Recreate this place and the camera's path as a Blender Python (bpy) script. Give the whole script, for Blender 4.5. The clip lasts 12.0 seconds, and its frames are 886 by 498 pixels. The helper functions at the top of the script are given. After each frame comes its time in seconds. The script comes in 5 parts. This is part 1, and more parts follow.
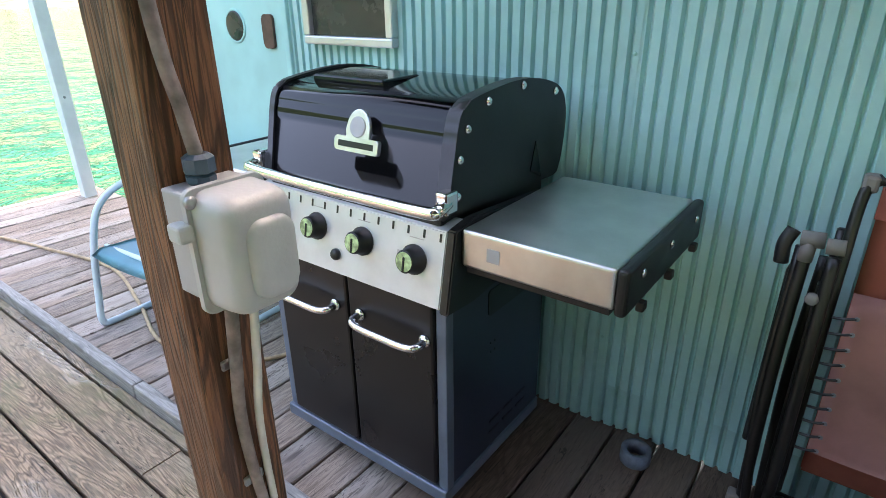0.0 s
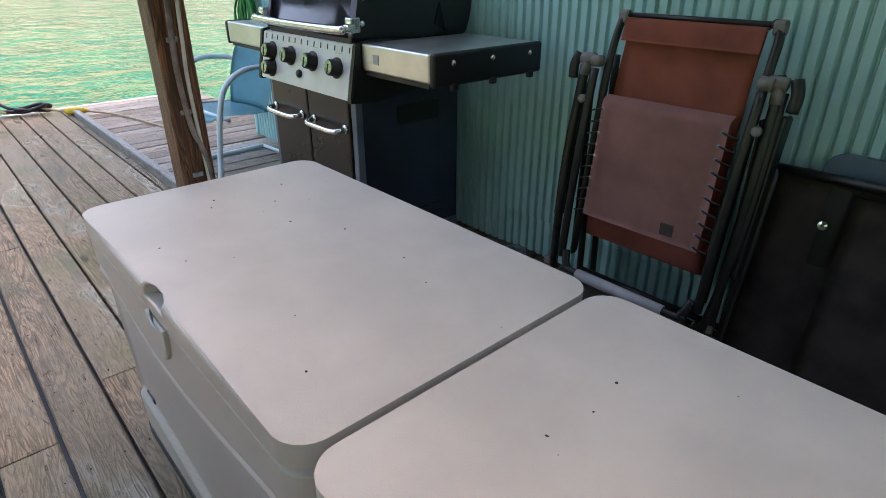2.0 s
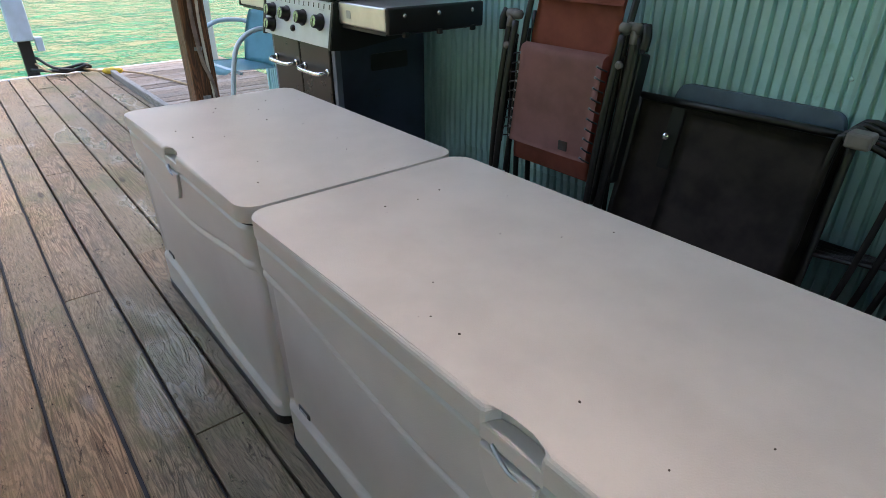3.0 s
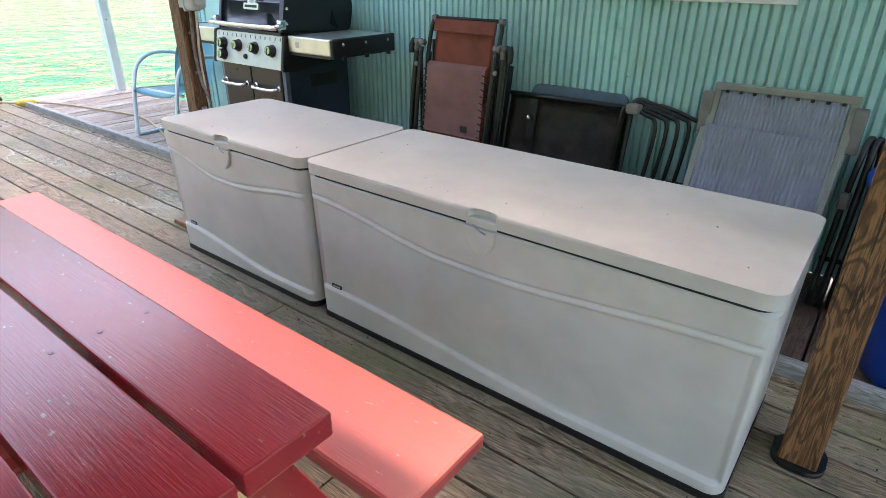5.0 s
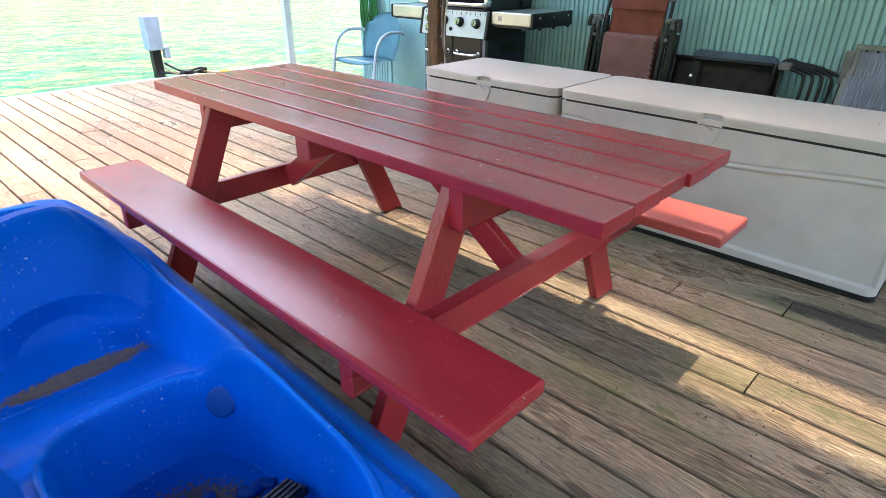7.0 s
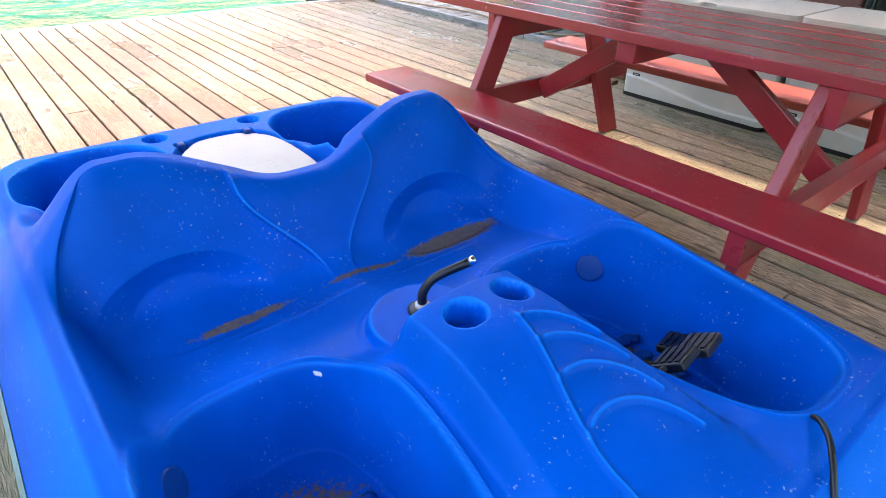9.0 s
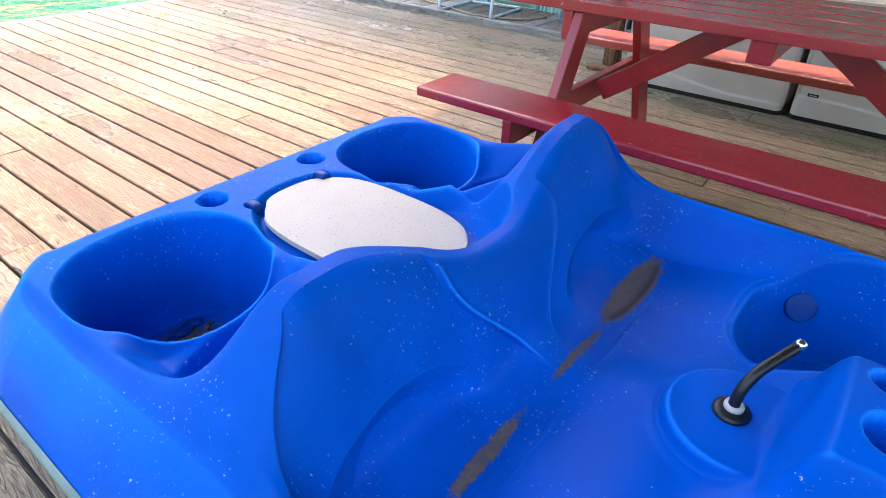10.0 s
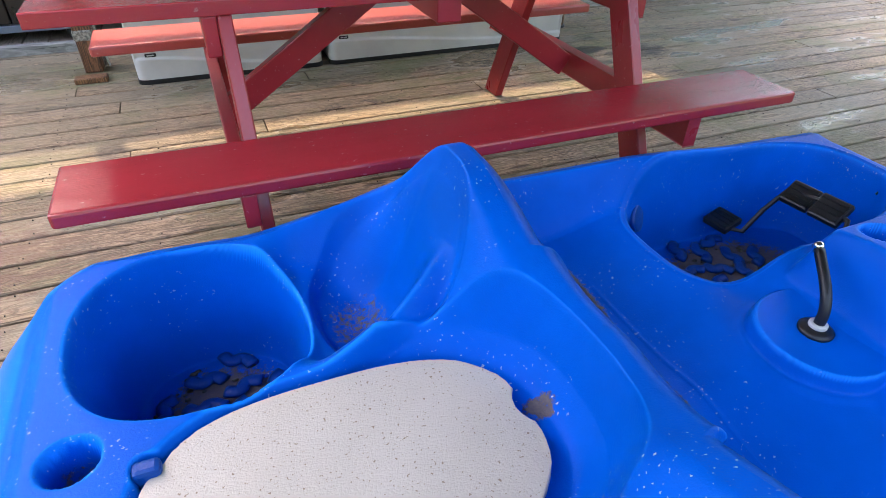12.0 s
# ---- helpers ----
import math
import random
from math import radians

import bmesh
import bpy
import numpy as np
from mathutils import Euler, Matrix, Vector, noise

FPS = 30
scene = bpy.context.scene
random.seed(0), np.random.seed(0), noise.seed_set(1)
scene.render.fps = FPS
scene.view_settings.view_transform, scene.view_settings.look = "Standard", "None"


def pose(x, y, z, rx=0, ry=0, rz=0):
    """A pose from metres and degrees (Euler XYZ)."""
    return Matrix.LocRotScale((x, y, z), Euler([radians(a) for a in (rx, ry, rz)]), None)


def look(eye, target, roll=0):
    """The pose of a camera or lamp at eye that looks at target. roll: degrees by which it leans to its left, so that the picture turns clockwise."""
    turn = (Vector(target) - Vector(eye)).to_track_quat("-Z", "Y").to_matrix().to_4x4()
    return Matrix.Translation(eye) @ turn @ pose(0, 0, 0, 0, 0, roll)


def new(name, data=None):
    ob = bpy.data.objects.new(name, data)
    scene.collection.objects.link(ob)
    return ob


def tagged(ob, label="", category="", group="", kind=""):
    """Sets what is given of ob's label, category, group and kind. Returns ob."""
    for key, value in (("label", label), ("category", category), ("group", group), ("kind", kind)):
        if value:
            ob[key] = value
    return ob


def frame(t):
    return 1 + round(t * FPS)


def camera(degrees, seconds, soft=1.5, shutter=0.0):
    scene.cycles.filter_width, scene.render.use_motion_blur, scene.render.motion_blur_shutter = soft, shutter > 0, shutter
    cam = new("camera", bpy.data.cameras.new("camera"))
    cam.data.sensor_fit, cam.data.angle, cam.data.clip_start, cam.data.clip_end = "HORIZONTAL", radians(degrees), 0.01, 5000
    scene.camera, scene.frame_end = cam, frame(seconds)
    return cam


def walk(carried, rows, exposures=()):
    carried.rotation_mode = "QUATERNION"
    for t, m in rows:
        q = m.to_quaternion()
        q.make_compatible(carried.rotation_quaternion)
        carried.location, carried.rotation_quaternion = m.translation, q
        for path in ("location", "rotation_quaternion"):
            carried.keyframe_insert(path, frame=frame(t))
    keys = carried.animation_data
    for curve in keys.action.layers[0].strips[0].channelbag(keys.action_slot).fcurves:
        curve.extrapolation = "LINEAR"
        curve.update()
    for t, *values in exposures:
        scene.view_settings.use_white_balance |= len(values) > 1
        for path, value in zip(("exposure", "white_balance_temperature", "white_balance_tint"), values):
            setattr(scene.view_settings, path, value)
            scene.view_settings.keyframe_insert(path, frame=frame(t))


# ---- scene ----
cam = camera(74.6, 12.0, soft=0.8)
PATH = [
    (0, (-0.006, -0.003, 1.41), (-1.116, 1.451, 0.601), -0.8),
    (0.5, (0.154, -0.1, 1.395), (-1.058, 1.27, 0.584), -0.6),
    (1, (0.418, -0.091, 1.325), (-0.846, 1.221, 0.499), -0.3),
    (1.5, (0.749, -0.156, 1.24), (-0.554, 1.096, 0.383), -0.1),
    (2, (1.082, -0.224, 1.175), (-0.252, 0.973, 0.288), 0.1),
    (2.5, (1.433, -0.288, 1.163), (0.061, 0.834, 0.238), 0.0),
    (3, (1.742, -0.404, 1.17), (0.378, 0.711, 0.223), 0.1),
    (3.5, (2.016, -0.57, 1.182), (0.693, 0.604, 0.249), 0.2),
    (3.7, (2.1, -0.64, 1.203), (0.793, 0.56, 0.28), 0.3),
    (5.3, (2.274, -1.515, 1.299), (1.189, -0.081, 0.426), 0.3),
    (5.5, (2.266, -1.646, 1.286), (1.175, -0.214, 0.414), 0.3),
    (6, (2.306, -1.997, 1.27), (1.176, -0.6, 0.392), 0.1),
    (6.5, (2.309, -2.314, 1.275), (1.122, -0.97, 0.39), 0.0),
    (6.7, (2.314, -2.479, 1.27), (1.106, -1.15, 0.389), -0.0),
    (8.3, (2.372, -3.277, 1.183), (1.028, -2.182, 0.184), 1.3),
    (8.5, (2.256, -3.365, 1.177), (0.921, -2.273, 0.165), 1.5),
    (9, (1.921, -3.548, 1.181), (0.614, -2.455, 0.134), 1.2),
    (9.5, (1.449, -3.698, 1.17), (0.243, -2.527, 0.086), 1.4),
    (10, (1.034, -3.822, 1.178), (0.02, -2.492, 0.08), 1.5),
    (10.5, (0.679, -3.765, 1.177), (-0.037, -2.274, 0.052), 1.7),
    (11, (0.266, -3.588, 1.182), (-0.001, -1.99, 0.011), 2.1),
    (11.5, (0.058, -3.515, 1.155), (0.303, -1.926, -0.035), 2.1),
    (12, (-0.082, -3.376, 1.157), (0.554, -1.893, -0.024), 1.6),
]
walk(cam, [(t, look(eye, target, roll)) for t, eye, target, roll in PATH], [(t, e) for t, e in ((0, 3.55), (0.5, 3.4), (1.0, 3.15), (2.5, 2.88), (3.3, 3.0), (5.5, 3.6), (6.5, 3.62), (8.5, 3.62), (9.5, 3.58), (10.5, 3.45), (12, 3.45))])

# ---- world and light ----
SUN_DIR = Vector((-0.03, 0.29, 0.42)).normalized()
SUN_ELEV = math.asin(SUN_DIR.z)
world = bpy.data.worlds.new("world")
scene.world = world
world.use_nodes = True
wn = world.node_tree.nodes
sky = wn.new("ShaderNodeTexSky")
sky.sky_type, sky.sun_disc = "NISHITA", False
sky.sun_elevation, sky.sun_rotation = SUN_ELEV, math.atan2(SUN_DIR.x, SUN_DIR.y)
sky.air_density, sky.dust_density = 1.0, 2.7
wn["Background"].inputs["Strength"].default_value = 0.15
# humid summer haze takes some of the blue out of the sky's light
haze = wn.new("ShaderNodeMix")
haze.data_type, haze.blend_type = "RGBA", "MULTIPLY"
haze.inputs[0].default_value, haze.inputs[7].default_value = 1.0, (1.13, 0.96, 0.87, 1)
world.node_tree.links.new(sky.outputs[0], haze.inputs[6])
world.node_tree.links.new(haze.outputs[2], wn["Background"].inputs["Color"])
sun = new("sun", bpy.data.lights.new("sun", "SUN"))
sun.data.energy, sun.data.angle, sun.data.color = 0.55, radians(1.0), (1.0, 0.80, 0.54)
sun.matrix_world = look(SUN_DIR * 30, (0, 0, 0))


# ---- materials ----
def nodes_of(name):
    m = bpy.data.materials.new(name)
    m.use_nodes = True
    nt = m.node_tree
    return m, nt, nt.nodes["Principled BSDF"]


def mix(nt, fac, a, b, mode="MIX"):
    n = nt.nodes.new("ShaderNodeMix")
    n.data_type, n.blend_type = "RGBA", mode
    for sock, v in ((n.inputs[0], fac), (n.inputs[6], a), (n.inputs[7], b)):
        if isinstance(v, bpy.types.NodeSocket):
            nt.links.new(v, sock)
        elif isinstance(v, (int, float)):
            sock.default_value = v
        else:
            sock.default_value = (*v[:3], 1)
    return n.outputs[2]


def noise_tex(nt, vec, scale, detail=4, rough=0.55, distort=0.0):
    n = nt.nodes.new("ShaderNodeTexNoise")
    n.inputs["Scale"].default_value, n.inputs["Detail"].default_value = scale, detail
    n.inputs["Roughness"].default_value, n.inputs["Distortion"].default_value = rough, distort
    nt.links.new(vec, n.inputs["Vector"])
    return n.outputs["Fac"]


def ramp(nt, fac, lo, hi, a=0.0, b=1.0):
    n = nt.nodes.new("ShaderNodeMapRange")
    n.interpolation_type = "SMOOTHSTEP"
    nt.links.new(fac, n.inputs[0])
    n.inputs[1].default_value, n.inputs[2].default_value = lo, hi
    n.inputs[3].default_value, n.inputs[4].default_value = a, b
    return n.outputs[0]


def maths(nt, op, a, b=0.0):
    n = nt.nodes.new("ShaderNodeMath")
    n.operation = op
    for sock, v in zip(n.inputs, (a, b)):
        if isinstance(v, (int, float)):
            sock.default_value = v
        else:
            nt.links.new(v, sock)
    return n.outputs[0]


def vec_of(nt, scale=(1, 1, 1), shift=True):
    """World position, scaled, moved by a random step for each object."""
    g = nt.nodes.new("ShaderNodeNewGeometry")
    v = g.outputs["Position"]
    if shift:
        info = nt.nodes.new("ShaderNodeObjectInfo")
        k = nt.nodes.new("ShaderNodeVectorMath")
        k.operation = "MULTIPLY_ADD"
        comb = nt.nodes.new("ShaderNodeCombineXYZ")
        for s in comb.inputs:
            nt.links.new(info.outputs["Random"], s)
        nt.links.new(comb.outputs[0], k.inputs[0])
        k.inputs[1].default_value = (37.0, 23.0, 51.0)
        nt.links.new(v, k.inputs[2])
        v = k.outputs[0]
    m = nt.nodes.new("ShaderNodeVectorMath")
    m.operation = "MULTIPLY"
    nt.links.new(v, m.inputs[0])
    m.inputs[1].default_value = scale
    return m.outputs[0]


def bump(nt, bsdf, height, dist=0.002, strength=1.0, normal=None):
    b = nt.nodes.new("ShaderNodeBump")
    b.inputs["Distance"].default_value, b.inputs["Strength"].default_value = dist, strength
    nt.links.new(height, b.inputs["Height"])
    if normal is not None:
        nt.links.new(normal, b.inputs["Normal"])
    nt.links.new(b.outputs[0], bsdf.inputs["Normal"])
    return b.outputs[0]


def plain(name, color, rough=0.5, metal=0.0, var=0.12, scale=6.0, grain=180.0, relief=0.0004, dirt=None, coat=0.0, spec=0.5):
    """Paint, plastic or metal with mottling at two scales, fine relief and a little dirt."""
    m, nt, p = nodes_of(name)
    v = vec_of(nt)
    big, fine = noise_tex(nt, v, scale, 5), noise_tex(nt, v, grain, 3)
    dark = tuple(c * (1 - 2 * var) for c in color)
    lite = tuple(min(1, c * (1 + var)) for c in color)
    c = mix(nt, ramp(nt, big, 0.3, 0.7), dark, lite)
    if dirt:
        spots = noise_tex(nt, v, scale * 2.3, 6, 0.7)
        c = mix(nt, ramp(nt, spots, 0.60, 0.75, 0, 0.7), c, dirt)
    nt.links.new(c, p.inputs["Base Color"])
    p.inputs["Metallic"].default_value = metal
    nt.links.new(ramp(nt, big, 0.2, 0.8, max(0.02, rough - 0.06), min(1, rough + 0.08)), p.inputs["Roughness"])
    p.inputs["Coat Weight"].default_value, p.inputs["Specular IOR Level"].default_value = coat, spec
    if relief:
        bump(nt, p, fine, relief)
    return m


def spot_mask(nt, places, flat=True):
    """How near the surface lies to a few marked places: (x, y, z, reach along x, reach along y, weight)."""
    g = nt.nodes.new("ShaderNodeNewGeometry")
    total = None
    for x, y, z, rx, ry, k in places:
        d = nt.nodes.new("ShaderNodeVectorMath")
        d.operation = "SUBTRACT"
        nt.links.new(g.outputs["Position"], d.inputs[0])
        d.inputs[1].default_value = (x, y, z)
        s = nt.nodes.new("ShaderNodeVectorMath")
        s.operation = "MULTIPLY"
        nt.links.new(d.outputs[0], s.inputs[0])
        s.inputs[1].default_value = (1 / rx, 1 / ry, 0 if flat else 14)
        ln = nt.nodes.new("ShaderNodeVectorMath")
        ln.operation = "LENGTH"
        nt.links.new(s.outputs[0], ln.inputs[0])
        one = maths(nt, "MULTIPLY", ramp(nt, ln.outputs["Value"], 0.25, 1.15, 1, 0), k)
        total = one if total is None else maths(nt, "MAXIMUM", total, one)
    return total


def wood(name, axis, light, dark, stain, rough=0.7, grey=None, grain=1.0, relief=0.0015, stains=0.5, rnd=0.5, wet=0.0, paint=None, moss=None, spots=(), craze=0.0, figure=0.8):
    """Timber with grain along an axis (0 x, 1 y, 2 z), knots, stains and a tone of its own for each board."""
    m, nt, p = nodes_of(name)

    def along(a, c):
        s = [c, c, c]
        s[axis] = a
        return tuple(s)
    fig = noise_tex(nt, vec_of(nt, along(1.1, 9)), 1.0, 3, 0.55, 1.1)
    rings = nt.nodes.new("ShaderNodeMath")
    rings.operation = "SINE"
    nt.links.new(maths(nt, "MULTIPLY", fig, 75.0 * grain), rings.inputs[0])
    ring = ramp(nt, rings.outputs[0], -0.35, 0.95)
    fib = noise_tex(nt, vec_of(nt, along(13, 260)), 1.0, 4, 0.6)
    blot = noise_tex(nt, vec_of(nt, along(1.3, 4.5)), 1.0, 5, 0.65)
    info = nt.nodes.new("ShaderNodeObjectInfo")
    c = mix(nt, maths(nt, "MULTIPLY", ring, figure), light, dark)
    c = mix(nt, ramp(nt, fib, 0.45, 0.60, 0, 0.65), c, dark)
    crack = noise_tex(nt, vec_of(nt, along(5, 110)), 1.0, 5, 0.7)
    c = mix(nt, ramp(nt, crack, 0.575, 0.65, 0, 0.9), c, tuple(x * 0.3 for x in dark))
    patch = noise_tex(nt, vec_of(nt, along(11, 32)), 1.0, 6, 0.78, 0.8)
    c = mix(nt, ramp(nt, patch, 0.56, 0.64, 0, stains * 0.7), c, stain)
    if grey:
        c = mix(nt, ramp(nt, noise_tex(nt, vec_of(nt, along(0.8, 2.5)), 1.0, 4), 0.42, 0.62, 0, 0.75), c, grey)
    c = mix(nt, ramp(nt, blot, 0.54, 0.70, 0, stains), c, stain)
    if craze:
        cr = noise_tex(nt, vec_of(nt, along(17, 130)), 1.0, 4, 0.65, 0.8)
        zone = ramp(nt, noise_tex(nt, vec_of(nt, along(1.6, 5), True), 1.0, 4, 0.6), 0.44, 0.60, 0.12, 1.0)
        c = mix(nt, maths(nt, "MULTIPLY", maths(nt, "MULTIPLY", ramp(nt, cr, 0.53, 0.60), zone), craze), c, tuple(x * 0.4 for x in dark))
        flake = noise_tex(nt, vec_of(nt, along(9, 24)), 1.0, 7, 0.8, 1.2)
        c = mix(nt, ramp(nt, flake, 0.595, 0.63, 0, 0.9), c, tuple(x * 0.5 for x in dark))
    if moss:
        c = mix(nt, ramp(nt, noise_tex(nt, vec_of(nt, (1.1, 1.6, 1), False), 1.3, 6, 0.7), 0.47, 0.68, 0, 0.6), c, moss)
    for tint, places in spots:
        m_ = maths(nt, "ADD", spot_mask(nt, places), maths(nt, "MULTIPLY", maths(nt, "SUBTRACT", patch, 0.5), 2.2))
        c = mix(nt, maths(nt, "MULTIPLY", ramp(nt, m_, 0.35, 0.8, 0, 0.85), ramp(nt, spot_mask(nt, places), 0.02, 0.3)), c, tint)
    c = mix(nt, rnd, c, mix(nt, info.outputs["Random"], (0.62, 0.62, 0.62), (1.25, 1.22, 1.2)), "MULTIPLY")
    # knots
    vor = nt.nodes.new("ShaderNodeTexVoronoi")
    vor.inputs["Scale"].default_value = 1.0
    nt.links.new(vec_of(nt, along(2.2, 8)), vor.inputs["Vector"])
    knot = ramp(nt, vor.outputs["Distance"], 0.07, 0.15, 1, 0)
    c = mix(nt, maths(nt, "MULTIPLY", knot, 0.75), c, tuple(x * 0.35 for x in dark))
    h = maths(nt, "ADD", maths(nt, "MULTIPLY", fib, 0.7), maths(nt, "MULTIPLY", ring, -0.5))
    r = ramp(nt, blot, 0.3, 0.7, rough + 0.08, rough - 0.12)
    if paint:
        h = maths(nt, "ADD", maths(nt, "MULTIPLY", fib, 0.5), noise_tex(nt, vec_of(nt, along(6, 14)), 1.0, 3))
        wear = noise_tex(nt, vec_of(nt, along(2.0, 22)), 1.0, 6, 0.7)
        chip = ramp(nt, wear, 0.68, 0.71)
        tone = mix(nt, ramp(nt, blot, 0.35, 0.7), tuple(x * 0.9 for x in paint), tuple(min(1, x * 1.06) for x in paint))
        scuff = ramp(nt, noise_tex(nt, vec_of(nt, along(45, 75)), 1.0, 3, 0.6), 0.67, 0.74, 0, 0.4)
        tone = mix(nt, scuff, tone, (0.55, 0.34, 0.30))
        c = mix(nt, maths(nt, "MULTIPLY", chip, 0.55), tone, c)
        r = ramp(nt, blot, 0.3, 0.7, rough - 0.03, rough + 0.05)
        p.inputs["Coat Weight"].default_value, p.inputs["Coat Roughness"].default_value = 0.15, 0.16
    nt.links.new(c, p.inputs["Base Color"])
    if wet:
        pud = ramp(nt, noise_tex(nt, vec_of(nt, (0.55, 1.5, 1), False), 1.6, 4, 0.55), 0.57, 0.62)
        r = maths(nt, "SUBTRACT", r, maths(nt, "MULTIPLY", pud, wet))
    nt.links.new(r, p.inputs["Roughness"])
    bump(nt, p, h, relief)
    return m


# rotten dark and mossy patches of the boards: place and reach; the brown stains also tone down the sunlit open deck
ROT_AND_DIMMING = (((0.15, 0.088, 0.056), ((-1.5, -2.7, 0, 1.6, 1.2, 0.8), (-2.6, -1.2, 0, 1.7, 0.9, 0.8), (-1.1, -1.5, 0, 0.9, 0.6, 0.7), (-3.5, -2.5, 0, 1.5, 1.3, 0.8))),
       ((0.035, 0.028, 0.022), ((2.14, -0.23, 0, 0.40, 0.10, 1.0), (2.55, -0.35, 0, 0.35, 0.22, 0.8), (0.60, -0.62, 0, 0.5, 0.12, 0.5), (1.15, -1.0, 0, 0.3, 0.06, 0.5))),
       ((0.10, 0.115, 0.035), ((1.78, -1.25, 0, 0.28, 0.13, 0.5), (2.38, 0.02, 0, 0.2, 0.13, 0.5), (1.30, -0.40, 0, 0.5, 0.12, 0.5), (2.2, -0.85, 0, 0.3, 0.1, 0.5))))
DECK = dict(light=(0.355, 0.260, 0.165), dark=(0.080, 0.053, 0.029), stain=(0.043, 0.032, 0.021), grey=(0.265, 0.220, 0.150))
M_deck = wood("weathered_deck", 0, wet=0.52, moss=(0.13, 0.14, 0.05), stains=0.55, relief=0.0028, craze=0.45, figure=0.65, grain=1.6, spots=ROT_AND_DIMMING, **DECK)
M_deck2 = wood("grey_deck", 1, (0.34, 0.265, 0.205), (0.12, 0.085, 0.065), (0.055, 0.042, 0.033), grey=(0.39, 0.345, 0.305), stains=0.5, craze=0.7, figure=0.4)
M_deck3 = wood("brown_deck", 1, (0.17, 0.105, 0.072), (0.065, 0.04, 0.028), (0.03, 0.022, 0.018), grey=(0.15, 0.115, 0.09), stains=0.5, craze=0.5, figure=0.5)
M_kerb = wood("kerb_wood", 0, (0.34, 0.33, 0.31), (0.20, 0.19, 0.18), (0.1, 0.1, 0.1), rough=0.5)
M_post = wood("stained_post", 2, (0.21, 0.09, 0.042), (0.04, 0.016, 0.008), (0.05, 0.022, 0.012), rough=0.55, grain=1.3, stains=0.6)
M_post2 = wood("orange_post", 2, (0.27, 0.13, 0.052), (0.045, 0.018, 0.007), (0.08, 0.04, 0.016), rough=0.6, grain=1.5)
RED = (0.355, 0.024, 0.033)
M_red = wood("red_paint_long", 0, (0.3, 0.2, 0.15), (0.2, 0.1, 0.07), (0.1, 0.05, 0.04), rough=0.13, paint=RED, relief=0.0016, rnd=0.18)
# Paler red for the far bench: its sun glare is put into the colour.
M_redlit = wood("sunlit_red_paint", 0, (0.3, 0.2, 0.15), (0.2, 0.1, 0.07), (0.1, 0.05, 0.04), rough=0.32, paint=(0.44, 0.078, 0.072), relief=0.0011, rnd=0.18)
M_redv = wood("red_paint_up", 2, (0.3, 0.2, 0.15), (0.2, 0.1, 0.07), (0.1, 0.05, 0.04), rough=0.30, paint=RED, relief=0.0008, rnd=0.18)
M_redy = wood("red_paint_cross", 1, (0.3, 0.2, 0.15), (0.2, 0.1, 0.07), (0.1, 0.05, 0.04), rough=0.30, paint=RED, relief=0.0008, rnd=0.18)
M_wall = plain("teal_sheet", (0.37, 0.60, 0.585), 0.42, 0.0, 0.08, 2.2, 60, 0.0006, dirt=(0.25, 0.45, 0.39))
M_wallflat = plain("teal_door_paint", (0.40, 0.66, 0.63), 0.4, 0, 0.06, 3)
M_box = plain("tan_plastic", (0.525, 0.50, 0.465), 0.36, 0, 0.05, 5, 350, 0.0005)
M_boxlite = plain("pale_plastic", (0.54, 0.51, 0.475), 0.4, 0, 0.04, 8, 300, 0.0004)
M_white = plain("white_paint", (0.72, 0.74, 0.76), 0.4, 0, 0.05, 6)
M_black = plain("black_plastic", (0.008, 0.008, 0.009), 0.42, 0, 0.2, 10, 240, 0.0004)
M_gloss = plain("black_enamel", (0.003, 0.003, 0.004), 0.08, 0, 0.1, 4, 80, 0.00002, spec=0.28)
M_doorblk = plain("black_door_enamel", (0.006, 0.0055, 0.006), 0.30, 0, 0.1, 6, 160, 0.0001)
M_navy = plain("dark_steel_paint", (0.032, 0.040, 0.066), 0.35, 0.2, 0.15, 5)
M_trim = plain("blue_grey_trim", (0.16, 0.19, 0.25), 0.4, 0.4, 0.1, 9)
M_chrome = plain("chrome", (0.82, 0.82, 0.82), 0.12, 1.0, 0.05, 12, 90, 0.00005)
M_steel = plain("brushed_steel", (0.68, 0.68, 0.67), 0.36, 1.0, 0.06, 9, 400, 0.0001)
M_panel = plain("satin_panel", (0.64, 0.66, 0.69), 0.34, 0.35, 0.04, 14, 400, 0.0001)
M_grey = plain("grey_plastic", (0.42, 0.42, 0.44), 0.5, 0, 0.06, 10)
M_cover = plain("pale_cover_plastic", (0.49, 0.50, 0.505), 0.42, 0, 0.08, 7, dirt=(0.42, 0.38, 0.32))
M_conduit = plain("grey_conduit", (0.26, 0.21, 0.20), 0.6, 0, 0.25, 30, 150, 0.001)
M_cablew = plain("white_cable", (0.68, 0.66, 0.62), 0.5, 0, 0.08, 20)
M_galv = plain("galvanised_metal", (0.42, 0.44, 0.46), 0.4, 0.85, 0.2, 40)
M_blue = plain("blue_polyethylene", (0.0, 0.045, 0.24), 0.42, 0, 0.07, 4, 260, 0.0005, dirt=(0.004, 0.06, 0.30), spec=0.28)


